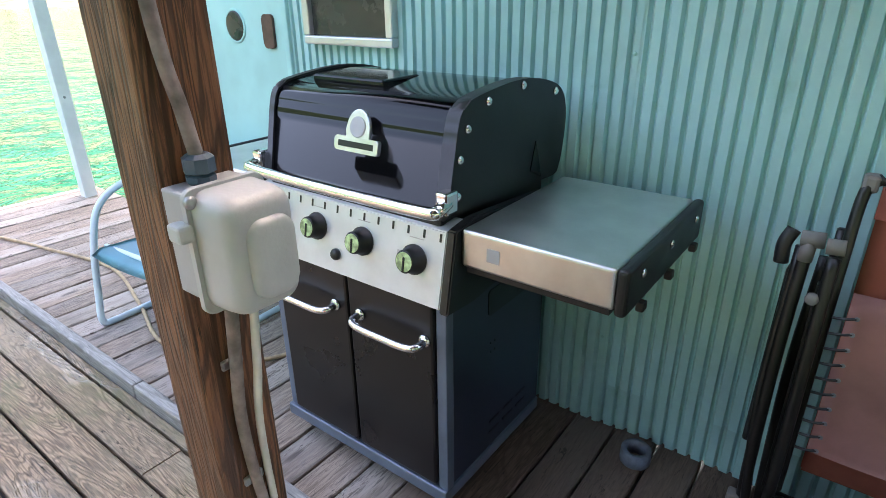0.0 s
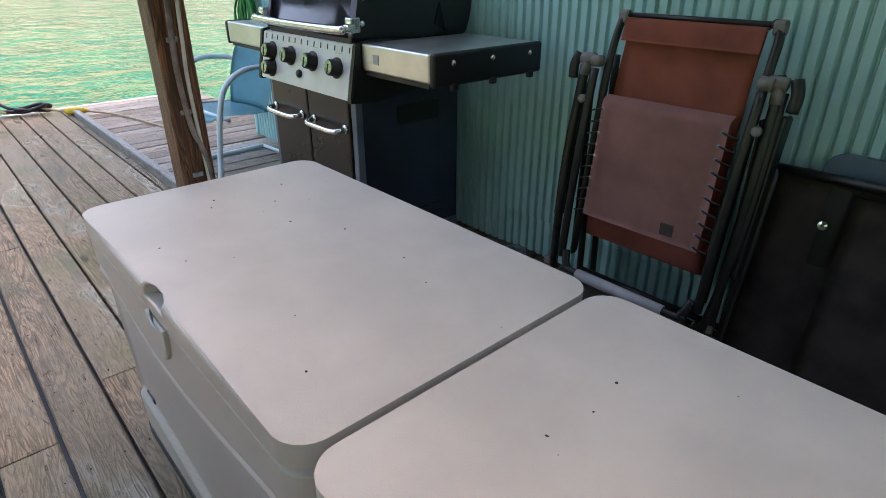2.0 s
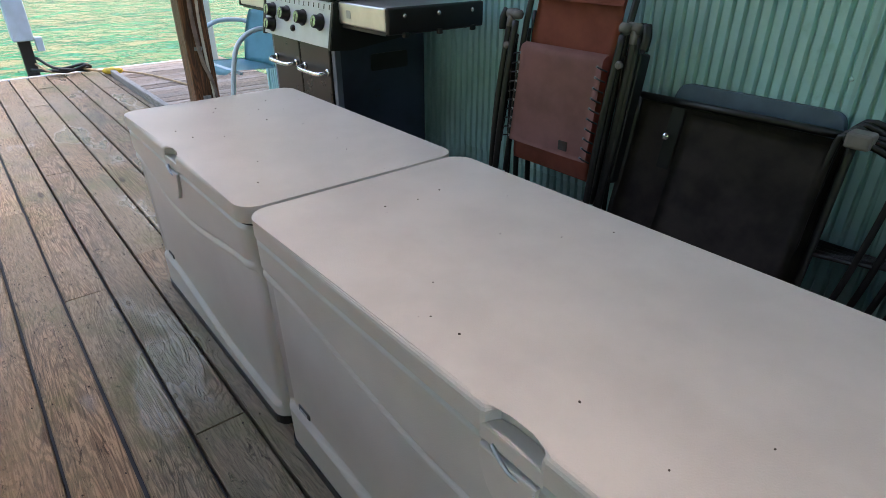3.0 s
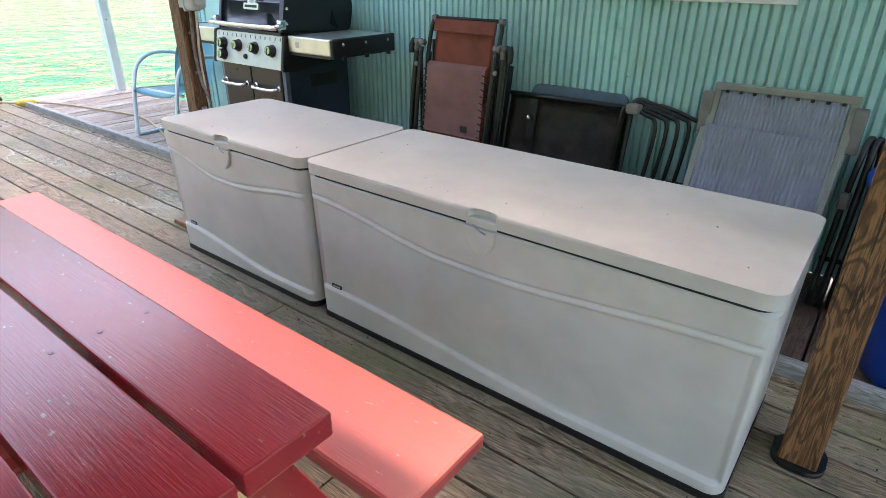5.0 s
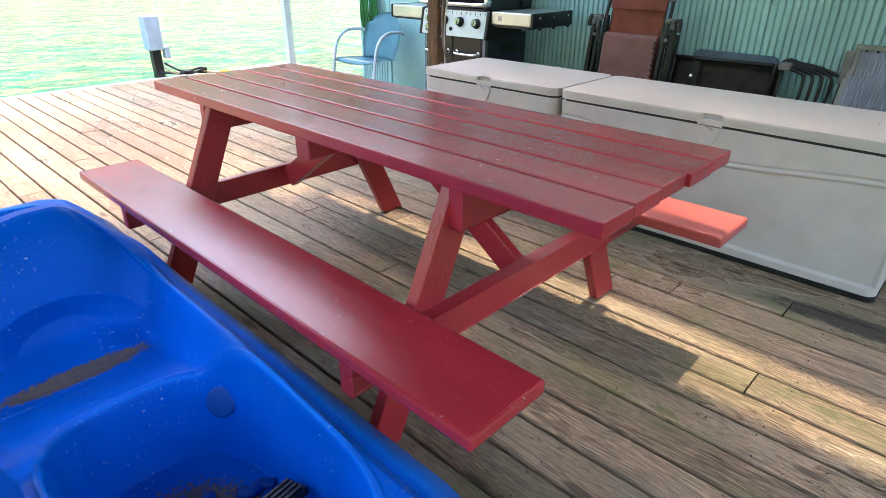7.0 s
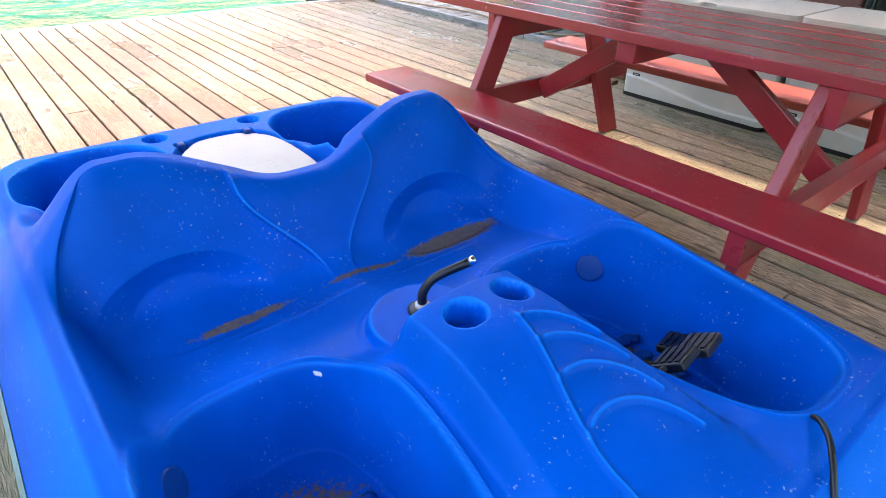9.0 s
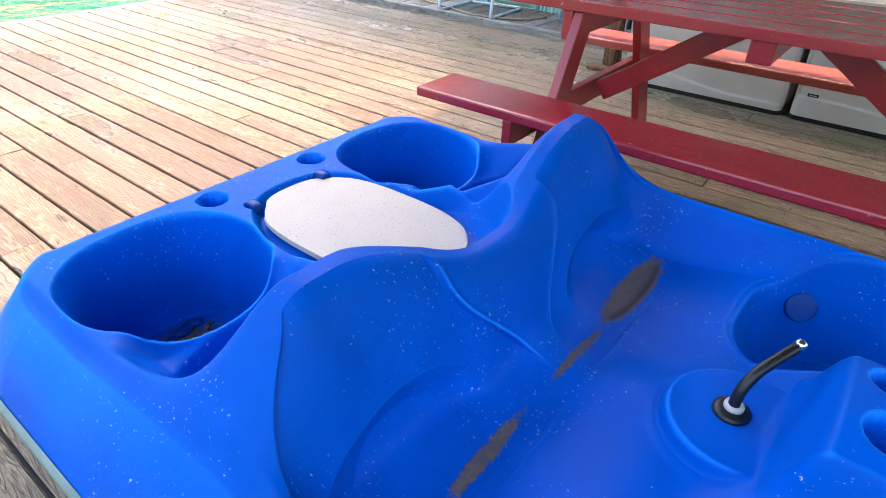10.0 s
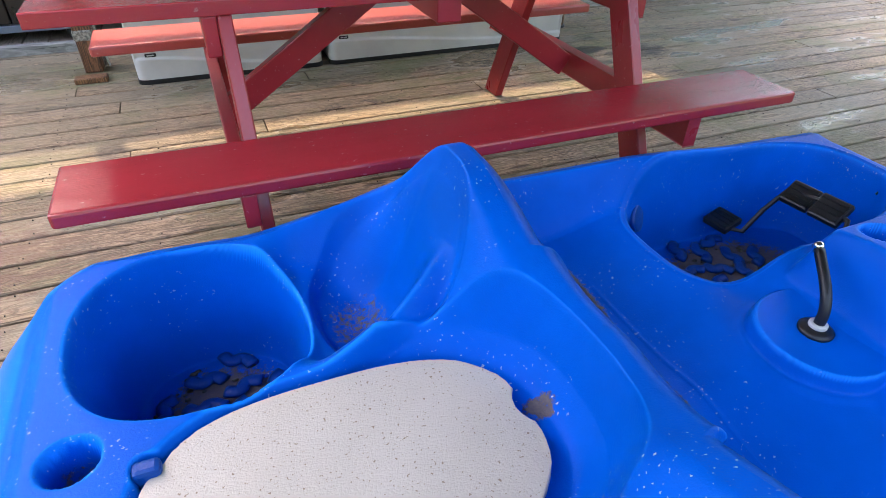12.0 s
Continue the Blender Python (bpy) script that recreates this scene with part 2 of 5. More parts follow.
def boat_material():
    """Royal blue plastic with pale edges, part wear and part painted highlight, dust specks and silt where water has
    stood.
    """
    m, nt, p = nodes_of("boat_plastic")
    g = nt.nodes.new("ShaderNodeNewGeometry")
    v = vec_of(nt, (1, 1, 1), False)
    big, fine, grit = noise_tex(nt, v, 3.5, 5), noise_tex(nt, v, 260, 3), noise_tex(nt, v, 70, 5, 0.75)
    c = mix(nt, ramp(nt, big, 0.3, 0.7), (0.0, 0.076, 0.43), (0.0, 0.100, 0.55))
    # Convex edges lightened: wear, plus rim highlights put into the colour.
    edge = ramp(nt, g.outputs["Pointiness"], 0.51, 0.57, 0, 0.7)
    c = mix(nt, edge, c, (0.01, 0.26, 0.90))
    speck = maths(nt, "MULTIPLY", ramp(nt, noise_tex(nt, v, 130, 2), 0.67, 0.71), ramp(nt, noise_tex(nt, v, 5, 4), 0.45, 0.65))
    c = mix(nt, maths(nt, "MULTIPLY", speck, 0.75), c, (0.55, 0.52, 0.45))
    total = spot_mask(nt, ((0.668, -2.457, 0.20, 0.062, 0.27, 1.15), (0.672, -2.80, 0.22, 0.022, 0.22, 0.75), (0.660, -3.17, 0.205, 0.028, 0.22, 0.85),
                               (0.13, -2.41, 0.22, 0.15, 0.17, 0.58), (0.13, -3.30, 0.22, 0.15, 0.17, 0.55), (-0.20, -2.40, 0.04, 0.22, 0.23, 1.1), (-0.20, -3.31, 0.04, 0.22, 0.23, 1.1),
                               (1.34, -2.42, 0.04, 0.36, 0.25, 1.2), (1.34, -3.29, 0.04, 0.36, 0.25, 1.2), (0.35, -2.83, 0.31, 0.05, 0.04, 0.9),
                               (-0.396, -2.68, 0.27, 0.055, 0.055, 1.1), (-0.396, -3.053, 0.27, 0.055, 0.055, 1.1)), False)
    mask = ramp(nt, maths(nt, "ADD", total, maths(nt, "MULTIPLY", maths(nt, "SUBTRACT", grit, 0.5), 1.6)), 0.45, 0.75, 0, 0.9)
    mask = maths(nt, "MULTIPLY", mask, ramp(nt, total, 0.02, 0.25))
    silt = mix(nt, grit, (0.045, 0.038, 0.026), (0.23, 0.17, 0.09))
    nt.links.new(mix(nt, mask, c, silt), p.inputs["Base Color"])
    nt.links.new(maths(nt, "ADD", ramp(nt, big, 0.2, 0.8, 0.30, 0.40), maths(nt, "MULTIPLY", mask, 0.4)), p.inputs["Roughness"])
    p.inputs["Specular IOR Level"].default_value = 0.05
    bump(nt, p, maths(nt, "ADD", fine, maths(nt, "MULTIPLY", maths(nt, "MULTIPLY", mask, grit), 4.0)), 0.0006)
    return m


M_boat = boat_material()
M_bluedirt = plain("dried_silt", (0.10, 0.085, 0.05), 0.9, 0, 0.35, 40, 260, 0.004)
M_hull = plain("grey_green_hull", (0.17, 0.24, 0.22), 0.5, 0, 0.15, 6)


def tray_material():
    """Matt tan plastic, finely pitted, sprinkled with brown seed specks."""
    m, nt, p = nodes_of("tan_tray_plastic")
    v = vec_of(nt, (1, 1, 1), False)
    c = mix(nt, noise_tex(nt, v, 9, 4), (0.42, 0.375, 0.305), (0.49, 0.44, 0.365))
    speck = ramp(nt, noise_tex(nt, v, 170, 2, 0.5), 0.655, 0.70, 0, 0.8)
    nt.links.new(mix(nt, speck, c, (0.17, 0.10, 0.05)), p.inputs["Base Color"])
    p.inputs["Roughness"].default_value = 0.5
    bump(nt, p, noise_tex(nt, v, 260, 3), 0.0012)
    return m


M_tray = tray_material()
M_rust = plain("rust_fabric", (0.43, 0.135, 0.09), 0.9, 0, 0.12, 7, 700, 0.0012)
M_pink = plain("dusty_pink_fabric", (0.52, 0.26, 0.23), 0.9, 0, 0.10, 6, 700, 0.0012)
M_tube = plain("dark_tube_paint", (0.010, 0.009, 0.009), 0.38, 0.0, 0.2, 15)
M_joint = plain("taupe_joint", (0.20, 0.18, 0.165), 0.55, 0, 0.1, 15)
M_mat = plain("charcoal_fabric", (0.058, 0.046, 0.040), 0.9, 0, 0.25, 9, 600, 0.0015)
M_slate = plain("slate_blue_plastic", (0.075, 0.115, 0.165), 0.5, 0, 0.12, 8)
M_sling = plain("blue_grey_sling", (0.50, 0.52, 0.58), 0.85, 0, 0.06, 8, 600, 0.001)
M_slingframe = plain("taupe_frame", (0.26, 0.25, 0.22), 0.45, 0.1, 0.08, 10)
M_chair = plain("turquoise_enamel", (0.20, 0.46, 0.56), 0.33, 0, 0.08, 5)
M_chairw = plain("pale_blue_tube", (0.62, 0.72, 0.78), 0.33, 0, 0.05, 8)
M_hose = plain("green_hose", (0.03, 0.22, 0.05), 0.4, 0, 0.3, 30)
M_bluebin = plain("blue_bin_plastic", (0.01, 0.07, 0.42), 0.4, 0, 0.1, 7)
M_knobface = plain("lime_knob_face", (0.46, 0.58, 0.28), 0.4, 0, 0.3, 60)
M_bronze = plain("brown_plaque", (0.11, 0.06, 0.045), 0.5, 0.2, 0.2, 20)
M_glassdark = plain("dark_window_screen", (0.02, 0.022, 0.024), 0.25, 0, 0.1, 6)
M_alu = plain("window_aluminium", (0.60, 0.61, 0.62), 0.35, 0.7, 0.06, 12)
M_yellow = plain("yellow_plug", (0.62, 0.42, 0.03), 0.45, 0, 0.15, 30)
M_cordt = plain("tan_cord", (0.42, 0.30, 0.17), 0.6, 0, 0.15, 30)
M_ped = plain("pedestal_paint", (0.42, 0.52, 0.62), 0.4, 0, 0.06, 8)
M_crumb = plain("dark_crumbs", (0.06, 0.05, 0.04), 0.9)
M_roof = plain("roof_boards", (0.17, 0.165, 0.155), 0.8, 0, 0.12, 3)
M_tape = plain("grey_tape", (0.14, 0.16, 0.20), 0.5, 0, 0.15, 40)
M_banner = plain("white_banner", (0.75, 0.76, 0.77), 0.5, 0, 0.05, 5)
M_nail = plain("rusted_nail", (0.035, 0.026, 0.022), 0.7, 0.3, 0.2, 60)
M_rope = plain("grey_rope", (0.30, 0.27, 0.22), 0.9, 0, 0.3, 90, 300, 0.003)


def water_material():
    m, nt, p = nodes_of("lake_water")
    swell = noise_tex(nt, vec_of(nt, (0.9, 0.9, 1), False), 1.0, 2, 0.5, 0.4)
    chop = noise_tex(nt, vec_of(nt, (2.1, 1.8, 1), False), 1.0, 3, 0.5, 0.7)
    fine = noise_tex(nt, vec_of(nt, (6.5, 5.5, 1), False), 1.0, 2, 0.5, 0.3)
    c = mix(nt, ramp(nt, noise_tex(nt, vec_of(nt, (0.5, 0.3, 1), False), 1.0, 3), 0.3, 0.7), (0.005, 0.085, 0.038), (0.010, 0.135, 0.060))
    nt.links.new(c, p.inputs["Base Color"])
    p.inputs["Roughness"].default_value, p.inputs["IOR"].default_value = 0.06, 1.33
    p.inputs["Specular IOR Level"].default_value = 0.27
    h = maths(nt, "ADD", maths(nt, "MULTIPLY", swell, 1.6), maths(nt, "ADD", chop, maths(nt, "MULTIPLY", fine, 0.25)))
    bump(nt, p, h, 0.22, 1.0)
    return m


M_water = water_material()


def bank_material():
    m, nt, p = nodes_of("wooded_bank")
    g = nt.nodes.new("ShaderNodeNewGeometry")
    sep = nt.nodes.new("ShaderNodeSeparateXYZ")
    nt.links.new(g.outputs["Position"], sep.inputs[0])
    n = noise_tex(nt, vec_of(nt, (0.25, 0.25, 0.4), False), 1.0, 6, 0.65)
    soil = mix(nt, ramp(nt, n, 0.35, 0.65), (0.20, 0.12, 0.07), (0.42, 0.32, 0.23))
    leaf = mix(nt, ramp(nt, n, 0.3, 0.7), (0.045, 0.085, 0.04), (0.085, 0.14, 0.07))
    edge = maths(nt, "ADD", sep.outputs["Z"], maths(nt, "MULTIPLY", n, -4.0))
    nt.links.new(mix(nt, ramp(nt, edge, -0.3, 1.2), soil, leaf), p.inputs["Base Color"])
    p.inputs["Roughness"].default_value = 0.9
    return m


M_bank = bank_material()


# ---- mesh helpers ----
def mesh_of(name, bm, material, smooth=False):
    me = bpy.data.meshes.new(name)
    bmesh.ops.recalc_face_normals(bm, faces=bm.faces)
    bm.to_mesh(me)
    bm.free()
    if smooth:
        me.polygons.foreach_set("use_smooth", [True] * len(me.polygons))
    me.materials.append(material)
    return me


def part(name, bm, material, parent=None, label="", smooth=False, at=None):
    ob = new(name, mesh_of(name, bm, material, smooth))
    if parent is not None:
        ob.parent = parent
    if at is not None:
        ob.matrix_basis = at
    return tagged(ob, label)


def thing(name, at=None, label="", category="", group="", kind=""):
    ob = new(name)
    ob.empty_display_size = 0.05
    if at is not None:
        ob.matrix_basis = at
    return tagged(ob, label, category, group, kind)


def add_box(bm, lo, hi, bev=0.0, seg=2, m=None):
    r = bmesh.ops.create_cube(bm, size=1)
    vs = r["verts"]
    lo, hi = Vector(lo), Vector(hi)
    for v in vs:
        v.co = Vector(((lo[i] + hi[i]) / 2 + v.co[i] * (hi[i] - lo[i]) for i in range(3)))
    es = list({e for v in vs for e in v.link_edges})
    if bev:
        out = bmesh.ops.bevel(bm, geom=es, offset=bev, segments=seg, affect="EDGES", profile=0.5)
        vs = list({v for f in out["faces"] for v in f.verts} | {v for v in vs if v.is_valid})
    if m is not None:
        bmesh.ops.transform(bm, matrix=m, verts=vs)
    return vs


def boxed(lo, hi, bev=0.0, seg=2, m=None):
    bm = bmesh.new()
    add_box(bm, lo, hi, bev, seg, m)
    return bm


def catmull(pts, n=6):
    if len(pts) < 3 or n < 2:
        return [Vector(p) for p in pts]
    P = [Vector(p) for p in pts]
    P = [P[0] * 2 - P[1]] + P + [P[-1] * 2 - P[-2]]
    out = []
    for i in range(1, len(P) - 2):
        a, b, c, d = P[i - 1:i + 3]
        for k in range(n):
            t = k / n
            out.append(0.5 * (2 * b + (c - a) * t + (2 * a - 5 * b + 4 * c - d) * t * t + (3 * b - a - 3 * c + d) * t ** 3))
    return out + [P[-2]]


def add_tube(bm, pts, r, sides=10, n=6, caps=True, radii=None):
    path = catmull(pts, n)
    up, rings = None, []
    for i, p in enumerate(path):
        d = (path[min(i + 1, len(path) - 1)] - path[max(i - 1, 0)]).normalized()
        if up is None:
            up = d.orthogonal().normalized()
        up = (up - d * up.dot(d)).normalized()
        side = d.cross(up)
        rr = r if radii is None else radii(i / max(1, len(path) - 1))
        rings.append([bm.verts.new(p + (up * math.cos(a) + side * math.sin(a)) * rr) for a in (2 * math.pi * k / sides for k in range(sides))])
    for a, b in zip(rings, rings[1:]):
        for k in range(sides):
            bm.faces.new((a[k], a[(k + 1) % sides], b[(k + 1) % sides], b[k]))
    if caps:
        bm.faces.new(rings[0][::-1])
        bm.faces.new(rings[-1])


def tube(pts, r, sides=10, n=6):
    bm = bmesh.new()
    add_tube(bm, pts, r, sides, n)
    return bm


def lathe(profile, seg=24, m=None):
    """Turns (radius, z) pairs about z."""
    bm = bmesh.new()
    rings = []
    for r, z in profile:
        rings.append([bm.verts.new((r * math.cos(2 * math.pi * k / seg), r * math.sin(2 * math.pi * k / seg), z)) for k in range(seg)])
    for a, b in zip(rings, rings[1:]):
        for k in range(seg):
            bm.faces.new((a[k], a[(k + 1) % seg], b[(k + 1) % seg], b[k]))
    bm.faces.new(rings[0][::-1])
    bm.faces.new(rings[-1])
    if m is not None:
        bmesh.ops.transform(bm, matrix=m, verts=bm.verts)
    return bm


def slab(outline, z0, z1, bev=0.0, seg=3, m=None):
    """A flat outline in x, y, given depth, with rounded edges."""
    bm = bmesh.new()
    lo = [bm.verts.new((x, y, z0)) for x, y in outline]
    hi = [bm.verts.new((x, y, z1)) for x, y in outline]
    n = len(lo)
    bm.faces.new(lo[::-1])
    top = bm.faces.new(hi)
    for k in range(n):
        bm.faces.new((lo[k], lo[(k + 1) % n], hi[(k + 1) % n], hi[k]))
    if bev:
        bmesh.ops.bevel(bm, geom=list(top.edges), offset=bev, segments=seg, affect="EDGES", profile=0.5)
    if m is not None:
        bmesh.ops.transform(bm, matrix=m, verts=bm.verts)
    return bm


def rounded(x0, y0, x1, y1, r, n=6):
    out = []
    for cx, cy, a0 in ((x1 - r, y1 - r, 0), (x0 + r, y1 - r, 90), (x0 + r, y0 + r, 180), (x1 - r, y0 + r, 270)):
        for k in range(n + 1):
            a = radians(a0 + 90 * k / n)
            out.append((cx + r * math.cos(a), cy + r * math.sin(a)))
    return out


def grid_faces(bm, rows):
    for a, b in zip(rows, rows[1:]):
        for k in range(len(a) - 1):
            bm.faces.new((a[k], a[k + 1], b[k + 1], b[k]))


def sstep(a, b, x):
    t = np.clip((x - a) / (b - a), 0, 1)
    return t * t * (3 - 2 * t)


ALONG_Y = pose(0, 0, 0, -90, 0, 0)   # local z to world +y
ALONG_X = pose(0, 0, 0, 0, 90, 0)    # local z to world +x

# ---- setting: water, bank, building, roofs ----
WALL_Y = 1.645
bm = bmesh.new()
bmesh.ops.create_grid(bm, x_segments=2, y_segments=2, size=2500)
tagged(part("water", bm, M_water, at=pose(0, 0, -0.5)), "rippled green lake water under the deck", "water", kind="structure")


def far_bank():
    bm = bmesh.new()
    rows = []
    for j in range(14):
        row = []
        for i in range(181):
            a = radians(20 + 340 * i / 180)
            d = 150 + 14 * noise.noise((math.cos(a) * 4, math.sin(a) * 4, 0)) + j * 9
            tall = 0.72 + 0.10 * max(0.0, math.cos(a + 1.3 - math.pi + 0.25)) ** 2
            hgt = (-1.0, 0.4, 1.5, 12, 26, 40, 54, 68, 80, 92, 102, 110, 117, 122)[j] * (tall if j > 2 else 1)
            hgt += (0.6 if j < 3 else 6.0) * noise.noise((i * 0.6, j * 0.9, 3.1)) * (j > 0)
            row.append(bm.verts.new((d * math.cos(a + 1.3), d * math.sin(a + 1.3), hgt)))
        rows.append(row)
    grid_faces(bm, rows)
    tagged(part("backdrop", bm, M_bank, smooth=True), "far wooded bank with a bare brown shoreline", "hillside", kind="structure")


far_bank()


def corrugated(x0, x1, z0, z1, y, amp=0.008, pitch=0.0425, dent=0.0):
    bm = bmesh.new()
    n = int(round((x1 - x0) / pitch * 12))
    zs = [z0 + (z1 - z0) * k / 8 for k in range(9)]
    rows = []
    for back in (0, 1):
        for z in zs:
            row = []
            for i in range(n + 1):
                x = x0 + (x1 - x0) * i / n
                f = (x / pitch) % 1.0
                prof = 1 - 2 * (float(sstep(0.60, 0.72, f)) - float(sstep(0.86, 0.98, f)))
                d = dent * noise.noise((x * 2.2, z * 2.5, 5.0))
                row.append(bm.verts.new((x, y - amp * prof + d + 0.002 * back, z)))
            rows.append(row)
    grid_faces(bm, rows[:9])
    grid_faces(bm, [r[::-1] for r in rows[9:]])
    return bm


wall = thing("wall_north", label="turquoise corrugated metal house wall with lapped seams", category="wall", kind="structure")
SEAMS = (-2.02, -1.45, -0.59, 0.28, 1.15, 2.02, 2.89, 3.76, 4.63, 6.6)
for k, (a, b) in enumerate(zip(SEAMS, SEAMS[1:])):
    part("sheet", corrugated(a - 0.012, b + 0.012, 0.17 if k > 1 else 0.0, 2.55, WALL_Y - 0.0035 * (k % 2), dent=0.006), M_wall, wall)
    if k > 1:
        part("skirt_sheet", corrugated(a - 0.01, b + 0.01, 0.0, 0.185, WALL_Y + 0.005 + 0.002 * (k % 2), dent=0.014), M_wall, wall)
part("sheet", corrugated(-3.08, -2.66, 0.0, 2.55, WALL_Y, dent=0.003), M_wall, wall)
part("corner_trim", boxed((-3.10, WALL_Y - 0.02, 0), (-3.07, WALL_Y + 0.3, 2.55), 0.004), M_wallflat, wall)
part("backing", boxed((-3.07, WALL_Y + 0.035, 0), (6.6, WALL_Y + 0.12, 2.55)), M_wallflat, wall)
for a in SEAMS[2:-1]:
    for z in (0.35, 0.8, 1.25, 1.7):
        part("rivet", lathe([(0.007, 0), (0.006, 0.004), (0.002, 0.006)], 8, pose(a, WALL_Y - 0.009, z, 90)), M_wall, wall, smooth=True)
tagged(part("wall_west", boxed((-3.07, WALL_Y + 0.125, 0), (-2.97, 5.5, 2.55)), M_wall), "turquoise end wall of the house", "wall", kind="structure")


door = thing("door_1", label="closed pale turquoise flush door with a round porthole", category="door", kind="structure")
part("leaf", boxed((-2.60, WALL_Y - 0.012, 0.03), (-2.06, WALL_Y + 0.03, 2.02), 0.004), M_wallflat, door)
for a, b in ((-2.655, -2.605), (-2.055, -2.025)):
    part("jamb", boxed((a, WALL_Y - 0.022, 0), (b, WALL_Y + 0.03, 2.07), 0.004), M_wallflat, door)
part("lintel", boxed((-2.655, WALL_Y - 0.022, 2.072), (-2.025, WALL_Y + 0.03, 2.5), 0.004), M_wallflat, door)
part("porthole_glass", lathe([(0.062, 0), (0.062, 0.006), (0.055, 0.008)], 28, pose(-2.385, WALL_Y - 0.012, 1.285, 90)), M_glassdark, door, "dark round porthole glass", True)
part("porthole_ring", lathe([(0.072, 0), (0.072, 0.004), (0.063, 0.006), (0.0625, 0.0)], 28, pose(-2.385, WALL_Y - 0.0125, 1.285, 90)), M_wallflat, door, smooth=True)
part("hinge", boxed((-2.62, WALL_Y - 0.03, 1.03), (-2.585, WALL_Y - 0.012, 1.10), 0.004), M_galv, door, "small metal hinge")
part("plaque", slab(rounded(-2.185, 1.20, -2.115, 1.335, 0.018), 0, 0.012, 0.004, 2, pose(0, WALL_Y - 0.013, 0, 90)), M_bronze, door, "brown rounded plaque")

win = thing("window_1", label="small aluminium framed window with dark screen", category="window", kind="structure")
for lo, hi in (((-1.90, 1.23), (-1.44, 1.262)), ((-1.90, 1.262), (-1.868, 1.85)), ((-1.472, 1.262), (-1.44, 1.85)), ((-1.90, 1.85), (-1.44, 1.882))):
    part("window_frame", boxed((lo[0], WALL_Y - 0.045, lo[1]), (hi[0], WALL_Y + 0.005, hi[1]), 0.006), M_alu, win)
part("pane", boxed((-1.87, WALL_Y - 0.02, 1.26), (-1.47, WALL_Y - 0.012, 1.852)), M_glassdark, win)

# roofs: a porch roof along the house and a second one over the seating, with an open slot between them
tagged(part("ceiling", boxed((-5.3, 1.15, 2.56), (6.6, 5.5, 2.68)), M_roof), "board porch roof along the house wall", "roof", kind="structure")
# Unseen panel, added to end the sunlit strip at x 2.25.
tagged(part("ceiling", boxed((2.25, 0.745, 2.57), (4.2, 1.145, 2.67)), M_roof), "unseen panel added to end the sun slot between the roofs", "roof", kind="structure")
tagged(part("ceiling", boxed((-1.14, -4.4, 2.56), (4.2, 0.74, 2.68)), M_roof), "board roof over the seating deck", "roof", kind="structure")


# ---- decks ----
deck = thing("floor", label="weathered brown plank deck with dark joints", category="deck", kind="structure")
deck2 = thing("floor_upper", label="grey and brown plank walkway along the house", category="deck", kind="structure")


def plank_mesh(name, material):
    """A board one metre long and wide with eased top edges; pieces are scaled to their size."""
    bm = bmesh.new()
    prof = [(-0.5, -1), (-0.5, -0.12), (-0.47, 0), (0.47, 0), (0.5, -0.12), (0.5, -1)]
    a = [bm.verts.new((-0.5, y, z)) for y, z in prof]
    b = [bm.verts.new((0.5, y, z)) for y, z in prof]
    for k in range(6):
        bm.faces.new((a[k], a[(k + 1) % 6], b[(k + 1) % 6], b[k]))
    bm.faces.new(a)
    bm.faces.new(b[::-1])
    return mesh_of(name, bm, material)


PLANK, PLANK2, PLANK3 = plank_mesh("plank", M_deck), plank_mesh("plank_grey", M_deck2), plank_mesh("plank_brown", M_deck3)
rng = random.Random(4)
ROW, SEAM = 0.147, -0.058
JOINTS = {-3: 1.545, -2: 1.945, -1: 0.45, 0: 2.34, -4: 1.30, 1: 2.9}
for k in range(4, -38, -1):
    y = SEAM + ROW * (k + 0.5)
    ln = rng.choice((2.44, 3.05, 3.66))
    x = JOINTS.get(k, rng.uniform(-5, -2)) - ln * 5
    while x < 6.6:
        a, b = max(x, -5.0), min(x + ln, 6.6)
        if b - a > 0.1:
            ob = new("plank", PLANK)
            ob.parent = deck
            ob.matrix_basis = Matrix.LocRotScale(((a + b) / 2, y, rng.uniform(-0.003, 0.0)), Euler((radians(rng.uniform(-0.5, 0.5)), 0, radians(rng.uniform(-0.06, 0.06)))), (b - a - 0.006, ROW - 0.009 - rng.uniform(0, 0.003), 0.035))
        x += ln
part("filler_strip", boxed((-5.0, 0.682, -0.035), (6.6, 0.719, -0.002), 0.003), M_deck, deck)
x = -4.93
while x < 6.6:
    # Grey boards west of x -0.95, darker brown ones east of it.
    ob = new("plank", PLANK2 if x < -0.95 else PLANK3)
    ob.parent = deck2
    ob.matrix_basis = Matrix.LocRotScale((x, (1.335 if x < -3.18 else 1.213) + rng.uniform(-0.003, 0.003), rng.uniform(-0.004, 0.001)), Euler((0, radians(rng.uniform(-0.5, 0.5)), radians(90 + rng.uniform(-0.2, 0.2)))), (1.14 if x < -3.18 else 0.895, 0.139 - rng.uniform(0, 0.005), 0.035))
    x += 0.145
# A plain black slab puts the shade behind the gaps between boards.
part("joist_layer", boxed((-4.98, -5.6, -0.25), (6.6, 1.72, -0.05)), M_black, deck, "black slab standing for the shade below the boards")
part("fascia", boxed((-5.045, -5.6, -0.24), (-5.003, 1.9, 0.004), 0.006), M_white, deck, "pale painted edge board")
bm = bmesh.new()
